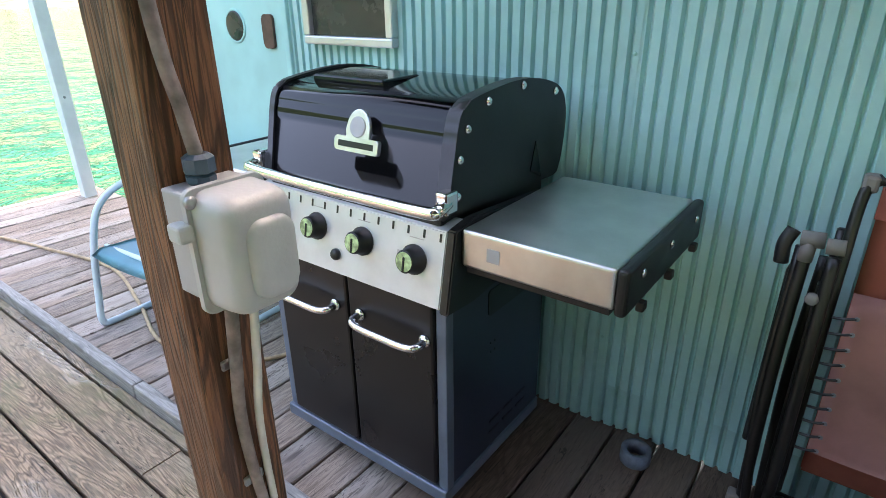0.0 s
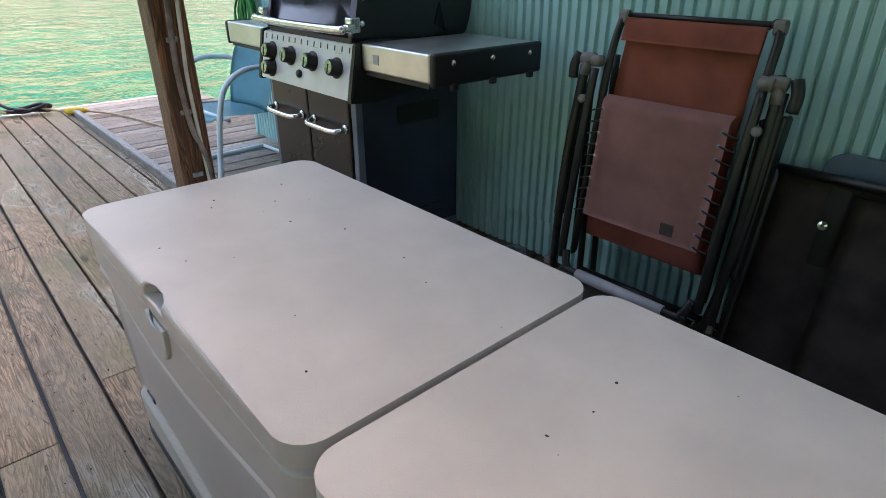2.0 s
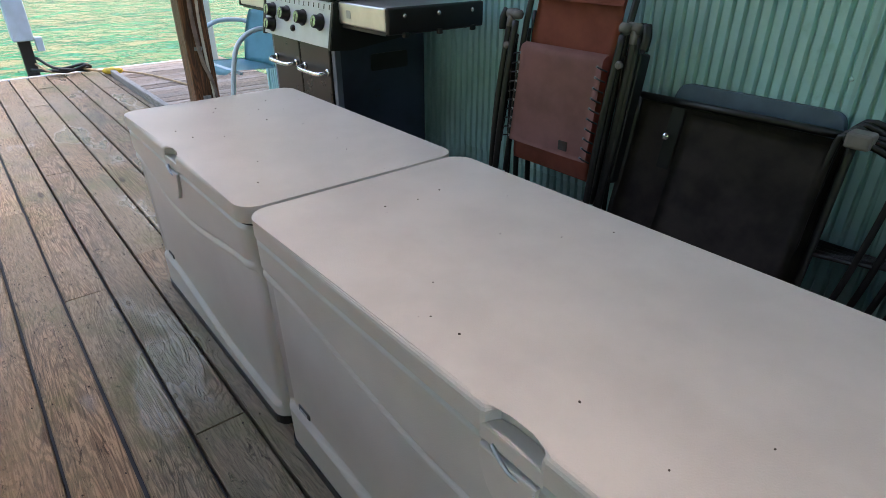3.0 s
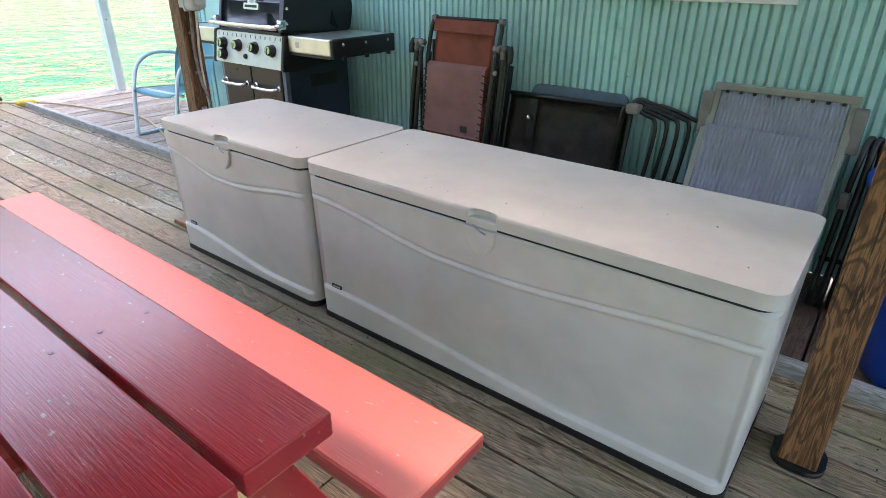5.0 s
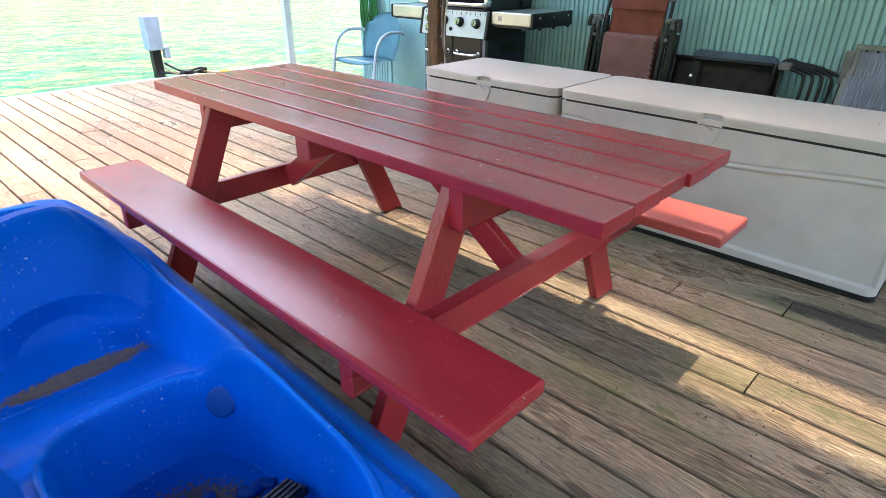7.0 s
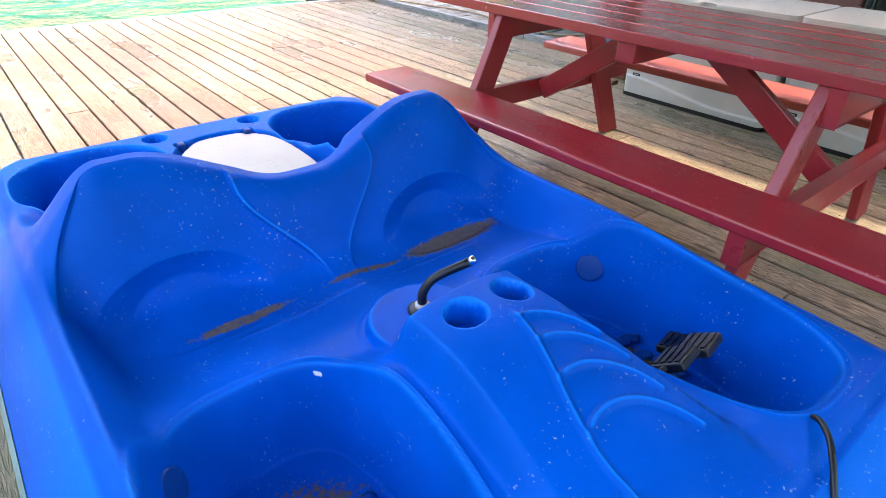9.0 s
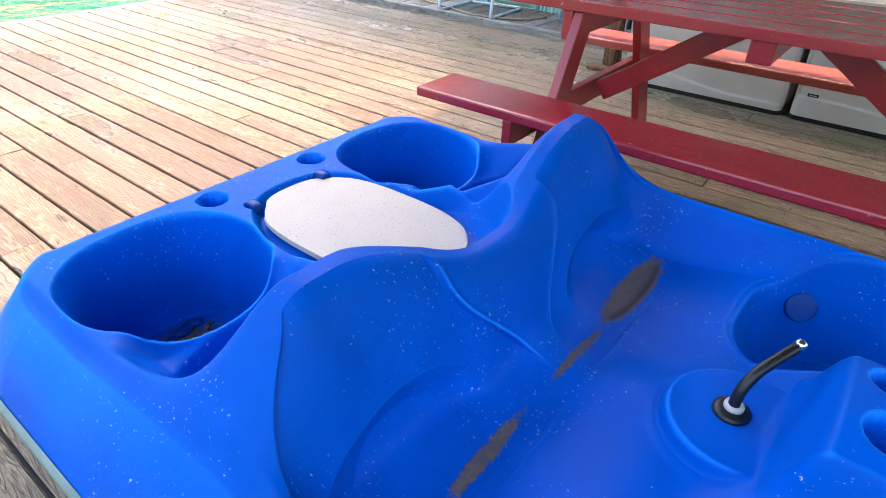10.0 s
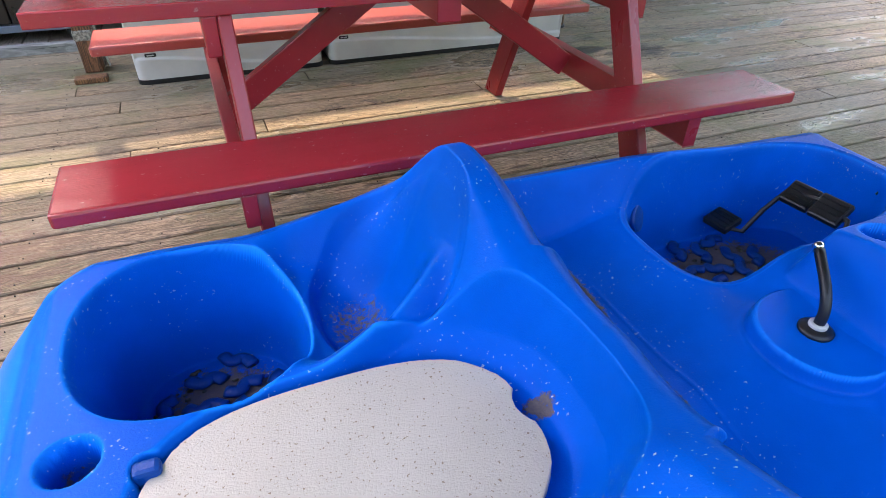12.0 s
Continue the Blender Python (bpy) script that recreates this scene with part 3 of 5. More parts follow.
for k in range(4, -26, -1):
    for n in range(26):
        for dy in (-0.042, 0.045):
            x, y = -4.8 + n * 0.406 + rng.uniform(-0.012, 0.012), SEAM + ROW * (k + 0.5) + dy + rng.uniform(-0.008, 0.008)
            vs = [bm.verts.new((x + 0.0022 * math.cos(q), y + 0.0022 * math.sin(q), 0.0016)) for q in (math.pi * i / 3 for i in range(6))]
            lo = [bm.verts.new((v.co.x, v.co.y, -0.004)) for v in vs]
            bm.faces.new(vs)
            for i in range(6):
                bm.faces.new((vs[i], lo[i], lo[(i + 1) % 6], vs[(i + 1) % 6]))
tagged(part("nail_heads", bm, M_nail, deck, "rusted dark nail heads in the boards"), kind="stuff")
kerb = thing("kerb", label="grey weathered timber kerb between the two decks", category="kerb", kind="structure")
for a, b in ((-4.6, -2.06), (-2.056, 0.9), (0.904, 6.6)):
    part("beam", boxed((a, 0.722, -0.04), (b, 0.768, 0.055), 0.008), M_kerb, kerb)

# ---- picnic table ----
TY, TZ = -1.308, 0.772
table = thing("picnic_table", pose(0, TY, 0), "dark red painted wooden picnic table with attached benches", "picnic table")
TX0, TX1 = -0.465, 1.803
for k in range(5):
    c = (k - 2) * 0.1465
    part("tabletop_board", boxed((TX0 + 0.006 * (k % 2), c - 0.0673, TZ - 0.04), (TX1 - 0.005 * (k % 3), c + 0.0673, TZ), 0.0035, 2), M_red, table)
BX0, BX1 = -0.47, 1.79
for s in (-1, 1):
    part("bench_board", boxed((BX0, s * 0.625 - 0.125, 0.40), (BX1, s * 0.625 + 0.125, 0.44), 0.009, 2), M_redlit if s > 0 else M_red, table, "red bench board with its sunlight painted in" if s > 0 else "")
for fx in (0.0, 1.335):
    inward = 1 if fx < 0.6 else -1
    for s in (-1, 1):
        bm = bmesh.new()
        d = [bm.verts.new((fx + dx, s * (yy + dy), zz)) for dx in (-0.02, 0.02) for yy, zz, dy in ((0.55, 0.0, 0), (0.68, 0.0, 0), (0.34, 0.730, 0), (0.22, 0.730, 0))]
        for f in ((0, 1, 2, 3), (7, 6, 5, 4), (0, 4, 5, 1), (1, 5, 6, 2), (2, 6, 7, 3), (3, 7, 4, 0)):
            bm.faces.new([d[i] for i in f])
        bmesh.ops.bevel(bm, geom=list(bm.edges), offset=0.004, segments=1, affect="EDGES")
        part("leg", bm, M_redv, table)
    part("bench_bearer", boxed((fx - inward * 0.061, -0.735, 0.30), (fx - inward * 0.021, 0.735, 0.398), 0.005), M_redy, table)
    part("top_cleat", boxed((fx - inward * 0.061, -0.35, 0.62), (fx - inward * 0.021, 0.35, 0.730), 0.005), M_redy, table)
    a, b = Vector((fx - inward * 0.0, 0, 0.345)), Vector((fx + inward * 0.52, 0, 0.70))
    ang = math.degrees(math.atan2(b.z - a.z, b.x - a.x))
    part("brace", boxed((0, -0.019, -0.045), ((b - a).length, 0.019, 0.045), 0.004, 2, pose(a.x, 0, a.z, 0, -ang, 0)), M_redy, table)
part("centre_cleat", boxed((0.62, -0.34, 0.655), (0.70, 0.34, 0.730), 0.005), M_redy, table)
for fx in (0.0, 1.335):
    for k in range(5):
        for dy in (-0.035, 0.04):
            part("nail_head", lathe([(0.0045, 0), (0.004, 0.0008)], 8, pose(fx - 0.04 * (1 if fx < 0.6 else -1), (k - 2) * 0.1465 + dy, TZ)), M_redv, table)


# ---- storage boxes ----
def deck_box(name, x0, x1, label):
    w, y0, y1 = x1 - x0, -0.018, 0.575
    t = thing(name, pose(x0, y0, 0), label, "storage box", "storage boxes")
    d = y1 - y0
    bm = bmesh.new()

    def front(u, z):
        e = u / w
        up = 0.505 - 0.075 * float(sstep(0.02, 0.42, e)) + 0.055 * float(sstep(0.5, 1.0, e))
        lo = 0.135 - 0.075 * float(sstep(0.05, 0.75, e))
        r = 0.0
        r += 0.016 * float(sstep(up + 0.004, up - 0.004, z) - sstep(lo + 0.004, lo - 0.004, z))
        r += 0.013 * math.exp(-((z - up - 0.022) / 0.004) ** 2)
        return r
    # closed loop in plan with rounded upright corners, slightly wider at the top
    base = rounded(0, 0, w, d, 0.045, 6)
    loop = []
    for k, (px, py) in enumerate(base):
        qx, qy = base[(k + 1) % len(base)]
        n = max(1, int(math.hypot(qx - px, qy - py) / 0.02))
        loop += [(px + (qx - px) * i / n, py + (qy - py) * i / n) for i in range(n)]
    rows = []
    for j in range(116):
        z = 0.022 + (0.597 - 0.022) * j / 115
        s = 0.012 * (1 - z / 0.6)
        row = []
        for px, py in loop:
            ix = s if px < w / 2 else -s
            dy = front(px, z) if py < 0.012 else 0.0
            row.append(bm.verts.new((px + ix * abs(px - w / 2) / (w / 2), py + (s if py < d / 2 else -s) + dy, z)))
        row.append(row[0])
        rows.append(row)
    grid_faces(bm, rows)
    bm.faces.new(rows[-1][:-1])
    part("body", bm, M_box, t, smooth=True)
    part("base", slab(rounded(0.008, 0.008, w - 0.008, d - 0.008, 0.045), 0.0, 0.024), M_black, t, "black base strip")
    # lid outline with the finger notch at the middle of the front
    LF = -0.003
    out = rounded(-0.004, LF, w + 0.004, d + 0.01, 0.052, 14)
    k = next(i for i, (px, py) in enumerate(out) if i > 0 and py <= LF + 0.0001 and out[i - 1][1] > LF + 0.0001)
    c = w / 2
    notch = [(c - 0.055, LF), (c - 0.048, 0.0), (c - 0.040, 0.022), (c - 0.02, 0.027), (c + 0.02, 0.027), (c + 0.040, 0.022), (c + 0.048, 0.0), (c + 0.055, LF)]
    out = out[:k + 1] + notch + out[k + 1:]
    part("lid", slab(out, 0.611, 0.652, 0.012, 4), M_box, t, smooth=False)
    # A black slab fills the lid gap and stands for its shade.
    part("seam", slab(rounded(0.012, 0.012, w - 0.012, d - 0.009, 0.045), 0.590, 0.6125), M_black, t, "black insert painting the shade of the lid gap")
    sh = [(c + 0.050 * math.cos(a), 0.598 + 0.085 * math.sin(a)) for a in (math.pi + math.pi * i / 14 for i in range(15))]
    part("latch_recess", slab(sh, 0, 0.012, 0.004, 2, pose(0, 0.004, 0, 90)), M_boxlite, t, "pale scooped latch plate")
    part("notch_step", slab([(px, py + 0.001) for px, py in notch], 0.602, 0.628, 0.004, 2), M_boxlite, t)
    part("hasp", tube([(c - 0.03, -0.002, 0.605), (c - 0.01, -0.008, 0.598), (c + 0.01, -0.008, 0.590), (c + 0.03, -0.002, 0.586)], 0.0035, 6), M_galv, t, "bent wire hasp")
    badge = boxed((0.072, 0.0215, 0.138), (0.128, 0.030, 0.156), 0.003)
    part("badge", badge, M_black, t, "small black oval badge")
    part("badge_mark", boxed((0.082, 0.0205, 0.144), (0.118, 0.0225, 0.150)), M_galv, t)
    return t


deck_box("deck_box", -0.42, 0.586, "smaller tan plastic storage box with closed lid")
deck_box("deck_box", 0.608, 2.195, "long tan plastic storage box with closed lid")
rng = random.Random(9)
bm = bmesh.new()
for k in range(38):
    x, y = rng.uniform(-0.33, 2.1), rng.uniform(0.03, 0.53)
    r = rng.uniform(0.0012, 0.0035)
    if 0.57 < x < 0.65:
        continue
    bmesh.ops.create_icosphere(bm, subdivisions=1, radius=r, matrix=Matrix.LocRotScale((x, y, 0.6525), Euler((0, 0, rng.uniform(0, 6))), (1, rng.uniform(0.4, 1), 0.45)))
tagged(part("crumbs", bm, M_crumb), "scattered dark crumbs on the box lids", "debris", kind="stuff")


# ---- pedal boat ----
BCX, BCY, BHL, BHW = 0.672, -2.857, 1.165, 0.725


def sup(x, y, cx, cy, a, b, p):
    return (np.abs((x - cx) / a) ** p + np.abs((y - cy) / b) ** p) ** (1 / p)


def lip(d, a, b):
    """1 inside, 0 outside; breaks over quickly at the outer limit a and eases into the floor at b."""
    t = np.clip((a - d) / (a - b), 0, 1)
    t = np.where(t < 0.3, t * t / 0.6, t - 0.15) / 0.85
    return 1 - (1 - t) ** 1.5


CUPS = ((1.230, 0.082, 0.06), (1.234, -0.052, 0.06), (-0.396, 0.177, 0.09), (-0.396, -0.196, 0.09))


def tray_bowl(X, V):
    return sup(X, V, 0.050, 0, 0.370, 0.228 + 0.035 * sstep(0.0, 0.2, X), 2.6)


def rear_well(X, V):
    return sup(X, np.abs(V), -0.205, 0.450, 0.222, 0.242, 2.4)


def rear_scoop(X, V):
    return sup(X, np.abs(V), 0.195, 0.46, 0.170, 0.220, 2.2)


def front_well(X, V):
    A = np.abs(V)
    inner = 0.205 + 0.06 * sstep(1.2, 1.75, X) - 0.03 * sstep(1.15, 0.98, X)
    wc, wb = (inner + 0.690) / 2, (0.690 - inner) / 2
    return (np.abs((X - 1.350) / 0.418) ** 3.0 + np.abs((A - wc) / wb) ** 3.0) ** (1 / 3.0)


def boat_height(X, V):
    """Top surface of the moulded boat; X along its length, V across from the middle."""
    A = np.abs(V)
    H = np.full_like(X, 0.345) + 0.014 * sstep(0.1, -0.3, X) - 0.015 * sstep(1.2, 1.8, X) + 0.03 * sstep(0.60, 0.70, A) * sstep(-0.1, 0.15, X) * sstep(1.5, 1.0, X)
    # front bench, rising to a lip before the foot wells
    m = sstep(0.44, 0.60, X) * sstep(1.2, 0.98, X) * sstep(0.71, 0.60, A)
    seat = 0.203 + 0.052 * sstep(0.70, 0.97, X) + 0.02 * np.exp(-(V / 0.10) ** 2)
    H = H + (seat - H) * m
    # rear seats
    m = sstep(-0.06, 0.03, X) * sstep(0.42, 0.28, X) * sstep(0.70, 0.61, A) * sstep(0.23, 0.31, A)
    H = H + (0.235 + 0.05 * sstep(0.15, 0.0, X) - H) * m
    # seat backs: two humps with a saddle between
    hump = 0.478 + 0.130 * sstep(0.05, 0.45, A) - 0.20 * sstep(0.50, 0.76, A)
    mid = 0.387 + 0.045 * np.exp(-(A / 0.2) ** 2)
    wid = np.where(X < mid, 0.135 + 0.10 * sstep(0.52, 0.68, A), 0.125 + 0.02 * sstep(0.1, 0.4, A))
    prof = np.exp(-(np.maximum(0.0, np.abs(X - mid) - 0.024) / (wid - 0.02)) ** 2.0)
    H = H + (hump - H) * prof * sstep(0.80, 0.66, A * 0.93)
    # ridges that run down from the humps between the tray and the rear seats
    u = np.clip(X / 0.387, 0, 1)
    ridge = np.exp(-((A - 0.215 - 0.20 * u ** 1.3) / 0.055) ** 2) * sstep(-0.06, 0.06, X) * sstep(0.42, 0.34, X)
    H = np.maximum(H, H + (0.362 + 0.20 * u ** 1.4 - H) * ridge)
    # scooped rear faces of the seat backs
    H = H - 0.032 * lip(rear_scoop(X, V), 1.0, 0.86)
    # bowl round the tray
    d = tray_bowl(X, V)
    bowl = 0.320 + 0.075 * sstep(0.80, 1.02, d) * sstep(0.1, 0.3, X)
    H = np.minimum(H, H + (bowl - H) * lip(d, 1.03, 0.94))
    # rear foot wells
    d = rear_well(X, V)
    H = H + (0.03 - H) * lip(d, 1.01, 0.84)
    # front foot wells
    d = front_well(X, V)
    H = H + (0.03 - H) * lip(d, 1.01, 0.84)
    H = H + 0.004 * np.exp(-((d - 1.04) / 0.012) ** 2)
    # silt grooves along the foot of the seat backs, and the moulding seam of the bench
    d = sup(X, A, 0.668, 0.40, 0.034, 0.19, 2.0)
    H = H - np.where(V > 0, 0.012, 0.004) * lip(d, 1.0, 0.6)
    H = H + 0.0025 * np.exp(-((X - 0.728) / 0.004) ** 2) * sstep(0.42, 0.36, A)
    # console with a round lobe at its inner end
    lobe = np.hypot(X - 1.03, V)
    H = np.maximum(H, H + (0.262 - H) * lip(lobe, 0.170, 0.150) * sstep(1.2, 1.0, X))
    H = np.maximum(H, H + (0.300 - H) * sstep(0.146, 0.132, lobe))
    half = 0.180 + 0.062 * sstep(1.2, 1.75, X)
    top = 0.460 - 0.10 * sstep(1.26, 1.85, X)
    m = sstep(1.09, 1.165, X) * lip(A / half, 1.0, 0.76) * sstep(1.84, 1.66, X)
    H = np.maximum(H, H + (top - 0.03 * (V / half) ** 2 - H) * m)
    # embossed leaf and its nested arcs on the console
    edge = V - 0.02 + 0.105 * sstep(1.28, 1.65, X)
    H = H + 0.009 * np.exp(-(edge / 0.007) ** 2) * m * sstep(1.27, 1.32, X)
    for q in (1.31, 1.38, 1.46, 1.55):
        r = np.abs(np.hypot((X - q - 0.15) * 1.0, V * 1.05) - 0.15)
        H = H + 0.010 * np.exp(-(r / 0.007) ** 2) * (X < q + 0.12) * m * sstep(-0.02, 0.03, edge)
    # cup holders
    for cx, cv, dep in CUPS:
        H = H - dep * lip(np.hypot(X - cx, V - cv) / 0.044, 1.06, 0.80)
    # hinge pockets at the tray
    for cv in (0.122, -0.136):
        d = sup(X, V, -0.285, cv, 0.024, 0.026, 2.5)
        H = H - 0.02 * sstep(1.1, 0.8, d)
    return H


def boat_relief(X, V, H):
    """Backward set of the moulded panels on the steep front faces of the seat backs."""
    A = np.abs(V)
    front = sstep(0.395, 0.425, X) * sstep(0.70, 0.60, X)
    inner = 0.035 + 0.185 * sstep(0.20, 0.50, H)
    outer = 0.715 - 0.13 * np.clip((H - 0.2) / 0.35, 0, 1.2) ** 2
    panel = sstep(inner - 0.003, inner + 0.006, A) * sstep(outer + 0.003, outer - 0.006, A)
    e = np.hypot((A - 0.42) / 0.235, np.maximum(0.0, H - 0.20) / 0.175)
    lumbar = np.clip((1.0 - e) / 0.42, 0, 1) * sstep(0.19, 0.23, H)
    bead = np.exp(-((A - inner + 0.006) / 0.007) ** 2) + np.exp(-((A - outer - 0.006) / 0.007) ** 2)
    return front * (0.004 * bead - 0.018 * panel - 0.055 * lumbar)


def boat():
    t = thing("pedal_boat", pose(BCX, BCY, 0), "blue moulded plastic pedal boat standing on the deck", "pedal boat")
    nx, ny = 640, 400
    bm = bmesh.new()
    rear, front = 0.22, 0.13
    rows = []
    V = np.linspace(-BHW, BHW, ny)
    # closer rows across the steep seat backs
    even = np.linspace(0, 1, 4001)
    pace = np.cumsum(1 + 2.6 * np.exp(-((even * 2 * BHL - BHL + BCX - 0.45) / 0.11) ** 4))
    along = np.interp(np.linspace(pace[0], pace[-1], nx), pace, even)
    for j, v in enumerate(V):
        ends = [BHL - r + math.sqrt(max(0.0, r * r - max(0.0, abs(v) - (BHW - r)) ** 2)) for r in (rear, front)]
        xs = -ends[0] + (ends[0] + ends[1]) * along
        px, pv = xs + BCX, np.full(nx, v)
        H = boat_height(px, pv)
        # round the rim over
        e = np.minimum(BHL - np.abs(xs), BHW - abs(v))
        H = H - 0.02 * sstep(0.035, 0.0, np.maximum(e, 0))
        dx = boat_relief(px, pv, H)
        rows.append([bm.verts.new(p) for p in zip(px + dx - BCX, pv, H)])
    grid_faces(bm, rows)
    loop = rows[0][:-1] + [r_[-1] for r_ in rows[:-1]] + rows[-1][:0:-1] + [r_[0] for r_ in rows[:0:-1]]
    n = len(loop)

    def ring(src, out, z, blend):
        made = []
        for k, w in enumerate(src):
            a, b = src[k - 1].co, src[(k + 1) % n].co
            d = Vector((b.y - a.y, a.x - b.x, 0))
            d = d.normalized() if d.length > 1e-9 else Vector((0, 0, 0))
            made.append(bm.verts.new((w.co.x + d.x * out, w.co.y + d.y * out, w.co.z * (1 - blend) + z * blend)))
        for k in range(n):
            bm.faces.new((src[k], src[(k + 1) % n], made[(k + 1) % n], made[k]))
        return made
    l1 = ring(loop, 0.014, 0.33, 0.1)
    l2 = ring(l1, 0.075, 0.245, 0.85)
    l3 = ring(l2, 0.040, 0.16, 1.0)
    outline = [(w.co.x, w.co.y) for w in l3][::4]
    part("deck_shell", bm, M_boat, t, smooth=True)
    # lower hull with its rub rail
    hb = bmesh.new()
    levels = ((1.0, 0.165), (1.012, 0.16), (1.014, 0.125), (1.0, 0.115), (0.97, 0.06), (0.93, 0.0))
    rings = [[hb.verts.new((x * s, y * (s if s > 1 else 1 - (1 - s) * 1.6), z)) for x, y in outline] for s, z in levels]
    m = len(outline)
    for a, b in zip(rings, rings[1:]):
        for k in range(m):
            hb.faces.new((a[k], a[(k + 1) % m], b[(k + 1) % m], b[k]))
    hb.faces.new(rings[-1])
    part("hull", hb, M_hull, t, "grey-green lower hull and rub rail", smooth=True)
    ox, oy = -BCX, 0.0
    # tan tray
    tr = []
    for k in range(64):
        a = 2 * math.pi * k / 64
        ca, sa = math.cos(a), math.sin(a)
        d = (abs(ca) ** 2.8 + abs(sa) ** 2.8) ** (-1 / 2.8)
        x, v = 0.004 + 0.312 * d * ca, 0.008 + 0.194 * d * sa
        if abs(v - 0.02) < 0.03 and x > 0.25:
            x -= 0.02
        if x < -0.2 and abs(abs(v) - 0.13) < 0.022:
            x += 0.012
        tr.append((x + ox, v))
    part("tray", slab(tr, 0.332, 0.348, 0.004, 2), M_tray, t, "tan speckled tray panel")
    for v in (0.122, -0.136):
        part("tray_hinge", boxed((-0.308 + ox, v - 0.014, 0.325), (-0.266 + ox, v + 0.014, 0.364), 0.008), M_blue, t)
    # steering handle
    part("steering_collar", lathe([(0.036, 0), (0.036, 0.007), (0.028, 0.012), (0.018, 0.014)], 20, pose(1.013 + ox, 0.005, 0.299)), M_black, t, "black rubber collar", True)
    part("steering_ring", lathe([(0.019, 0), (0.019, 0.01), (0.014, 0.012)], 16, pose(1.014 + ox, 0.006, 0.311)), M_boxlite, t, smooth=True)
    h = part("steering_handle", tube([(1.013 + ox, 0.005, 0.31), (1.014 + ox, 0.008, 0.355), (1.028 + ox, 0.036, 0.394), (1.070 + ox, 0.105, 0.433)], 0.0115, 12), M_black, t, "bent black steering lever", True)
    part("handle_tip", lathe([(0.0118, 0), (0.0118, 0.014), (0.008, 0.018)], 12, Matrix.Translation((1.069 + ox, 0.103, 0.4315)) @ Vector((0.45, 0.82, 0.46)).to_track_quat("Z", "Y").to_matrix().to_4x4()), M_chrome, h, "bare metal tip", True)
    # pedals on their cranks
    for g in (1, -1):
        part("crank", tube([(1.45 + ox, g * 0.18, 0.20), (1.45 + ox, g * 0.27, 0.20), (1.497 + ox, g * 0.30, 0.285), (1.497 + ox, g * 0.50, 0.275), (1.40 + ox, g * 0.525, 0.13), (1.39 + ox, g * 0.61, 0.125)], 0.0075, 8, 2), M_black, t, "bent black crank rod", True)
        for px, pv, pz, tilt in ((1.497, g * 0.357, 0.287, -38), (1.39, g * 0.60, 0.128, -15), (1.500, g * 0.457, 0.277, -32)):
            bm = bmesh.new()
            add_box(bm, (-0.04, -0.045, -0.012), (0.04, 0.045, 0.012), 0.006)
            for q in range(4):
                add_box(bm, (-0.032 + q * 0.018, -0.038, 0.012), (-0.022 + q * 0.018, 0.038, 0.0155))
            part("pedal", bm, M_black, t, "ribbed black plastic pedal", at=pose(px + ox, pv, pz, 0, tilt, 8 * g))
    # moulded treads on the well floors
    rg = random.Random(3)
    for cx, cv, n_ in ((-0.20, 0.455, 13), (-0.20, -0.455, 13), (1.34, 0.44, 15), (1.34, -0.44, 15)):
        for q in range(n_):
            a, rr = 2.4 * q, 0.046 * math.sqrt(q + 0.4)
            px, pv = cx + rr * math.cos(a) * 1.0, cv + rr * math.sin(a) * 1.15
            w = rg.uniform(0, 6)
            bm = tube([(-0.028, 0.012, 0), (-0.008, -0.006, 0.001), (0.01, 0.004, 0.001), (0.026, -0.014, 0)], 0.0125, 8, 4)
            bmesh.ops.scale(bm, vec=(1.5, 1.3, 0.8), verts=bm.verts)
            part("tread", bm, M_blue, t, smooth=True, at=pose(px + ox, pv, 0.037, 0, 0, math.degrees(w)))
        bm = bmesh.new()
        for q in range(44):
            a, rr = rg.uniform(0, 6.28), 0.16 * math.sqrt(rg.random())
            bmesh.ops.create_icosphere(bm, subdivisions=1, radius=rg.uniform(0.003, 0.009), matrix=Matrix.LocRotScale((cx + rr * math.cos(a) + ox, cv + rr * math.sin(a) * 1.15, 0.032), None, (1.4, 1, 0.35)))
        tagged(part("silt", bm, M_bluedirt, t, "dried leaf silt in the foot well", True), kind="stuff")
    # drain recesses in the well sides, their shade painted as flat dark blue discs
    for g in (1, -1):
        across = np.linspace(0.74, 0.5, 241)
        k = int(np.argmax(boat_height(np.full(241, 1.056), across) < 0.20))
        spot = Vector((1.056 + ox, g * (across[k] - 0.010), 0.195))
        facing = Vector((0.55, -0.80 * g, 0.35)).to_track_quat("Z", "Y").to_matrix().to_4x4()
        part("drain_recess", lathe([(0.042, -0.012), (0.042, 0.002), (0.036, 0.003)], 24, Matrix.Translation(spot) @ facing), M_blue, t, "flat dark disc painted as a shaded round recess", True)
    part("cord", tube([(1.745 + ox, 0.39, 0.27), (1.775 + ox, 0.37, 0.332), (1.81 + ox, 0.334, 0.343), (1.843 + ox, 0.28, 0.335), (1.89 + ox, 0.22, 0.275), (1.945 + ox, 0.16, 0.20), (1.965 + ox, 0.13, 0.15)], 0.006, 8), M_tube, t, "black braided mooring cord", True)
    return t


boat()
flake = thing("dry_flake", pose(0.981, -3.13, float(boat_height(np.array([0.981]), np.array([-3.13 - BCY]))[0]) + 0.003, 12, 20, 30), "small pale dry flake lying on the blue boat", "debris")
part("flake", slab([(-0.012, -0.004), (-0.002, -0.008), (0.012, -0.003), (0.008, 0.004), (0.0, 0.003), (-0.006, 0.008)], 0, 0.003, 0.001, 1), M_white, flake)


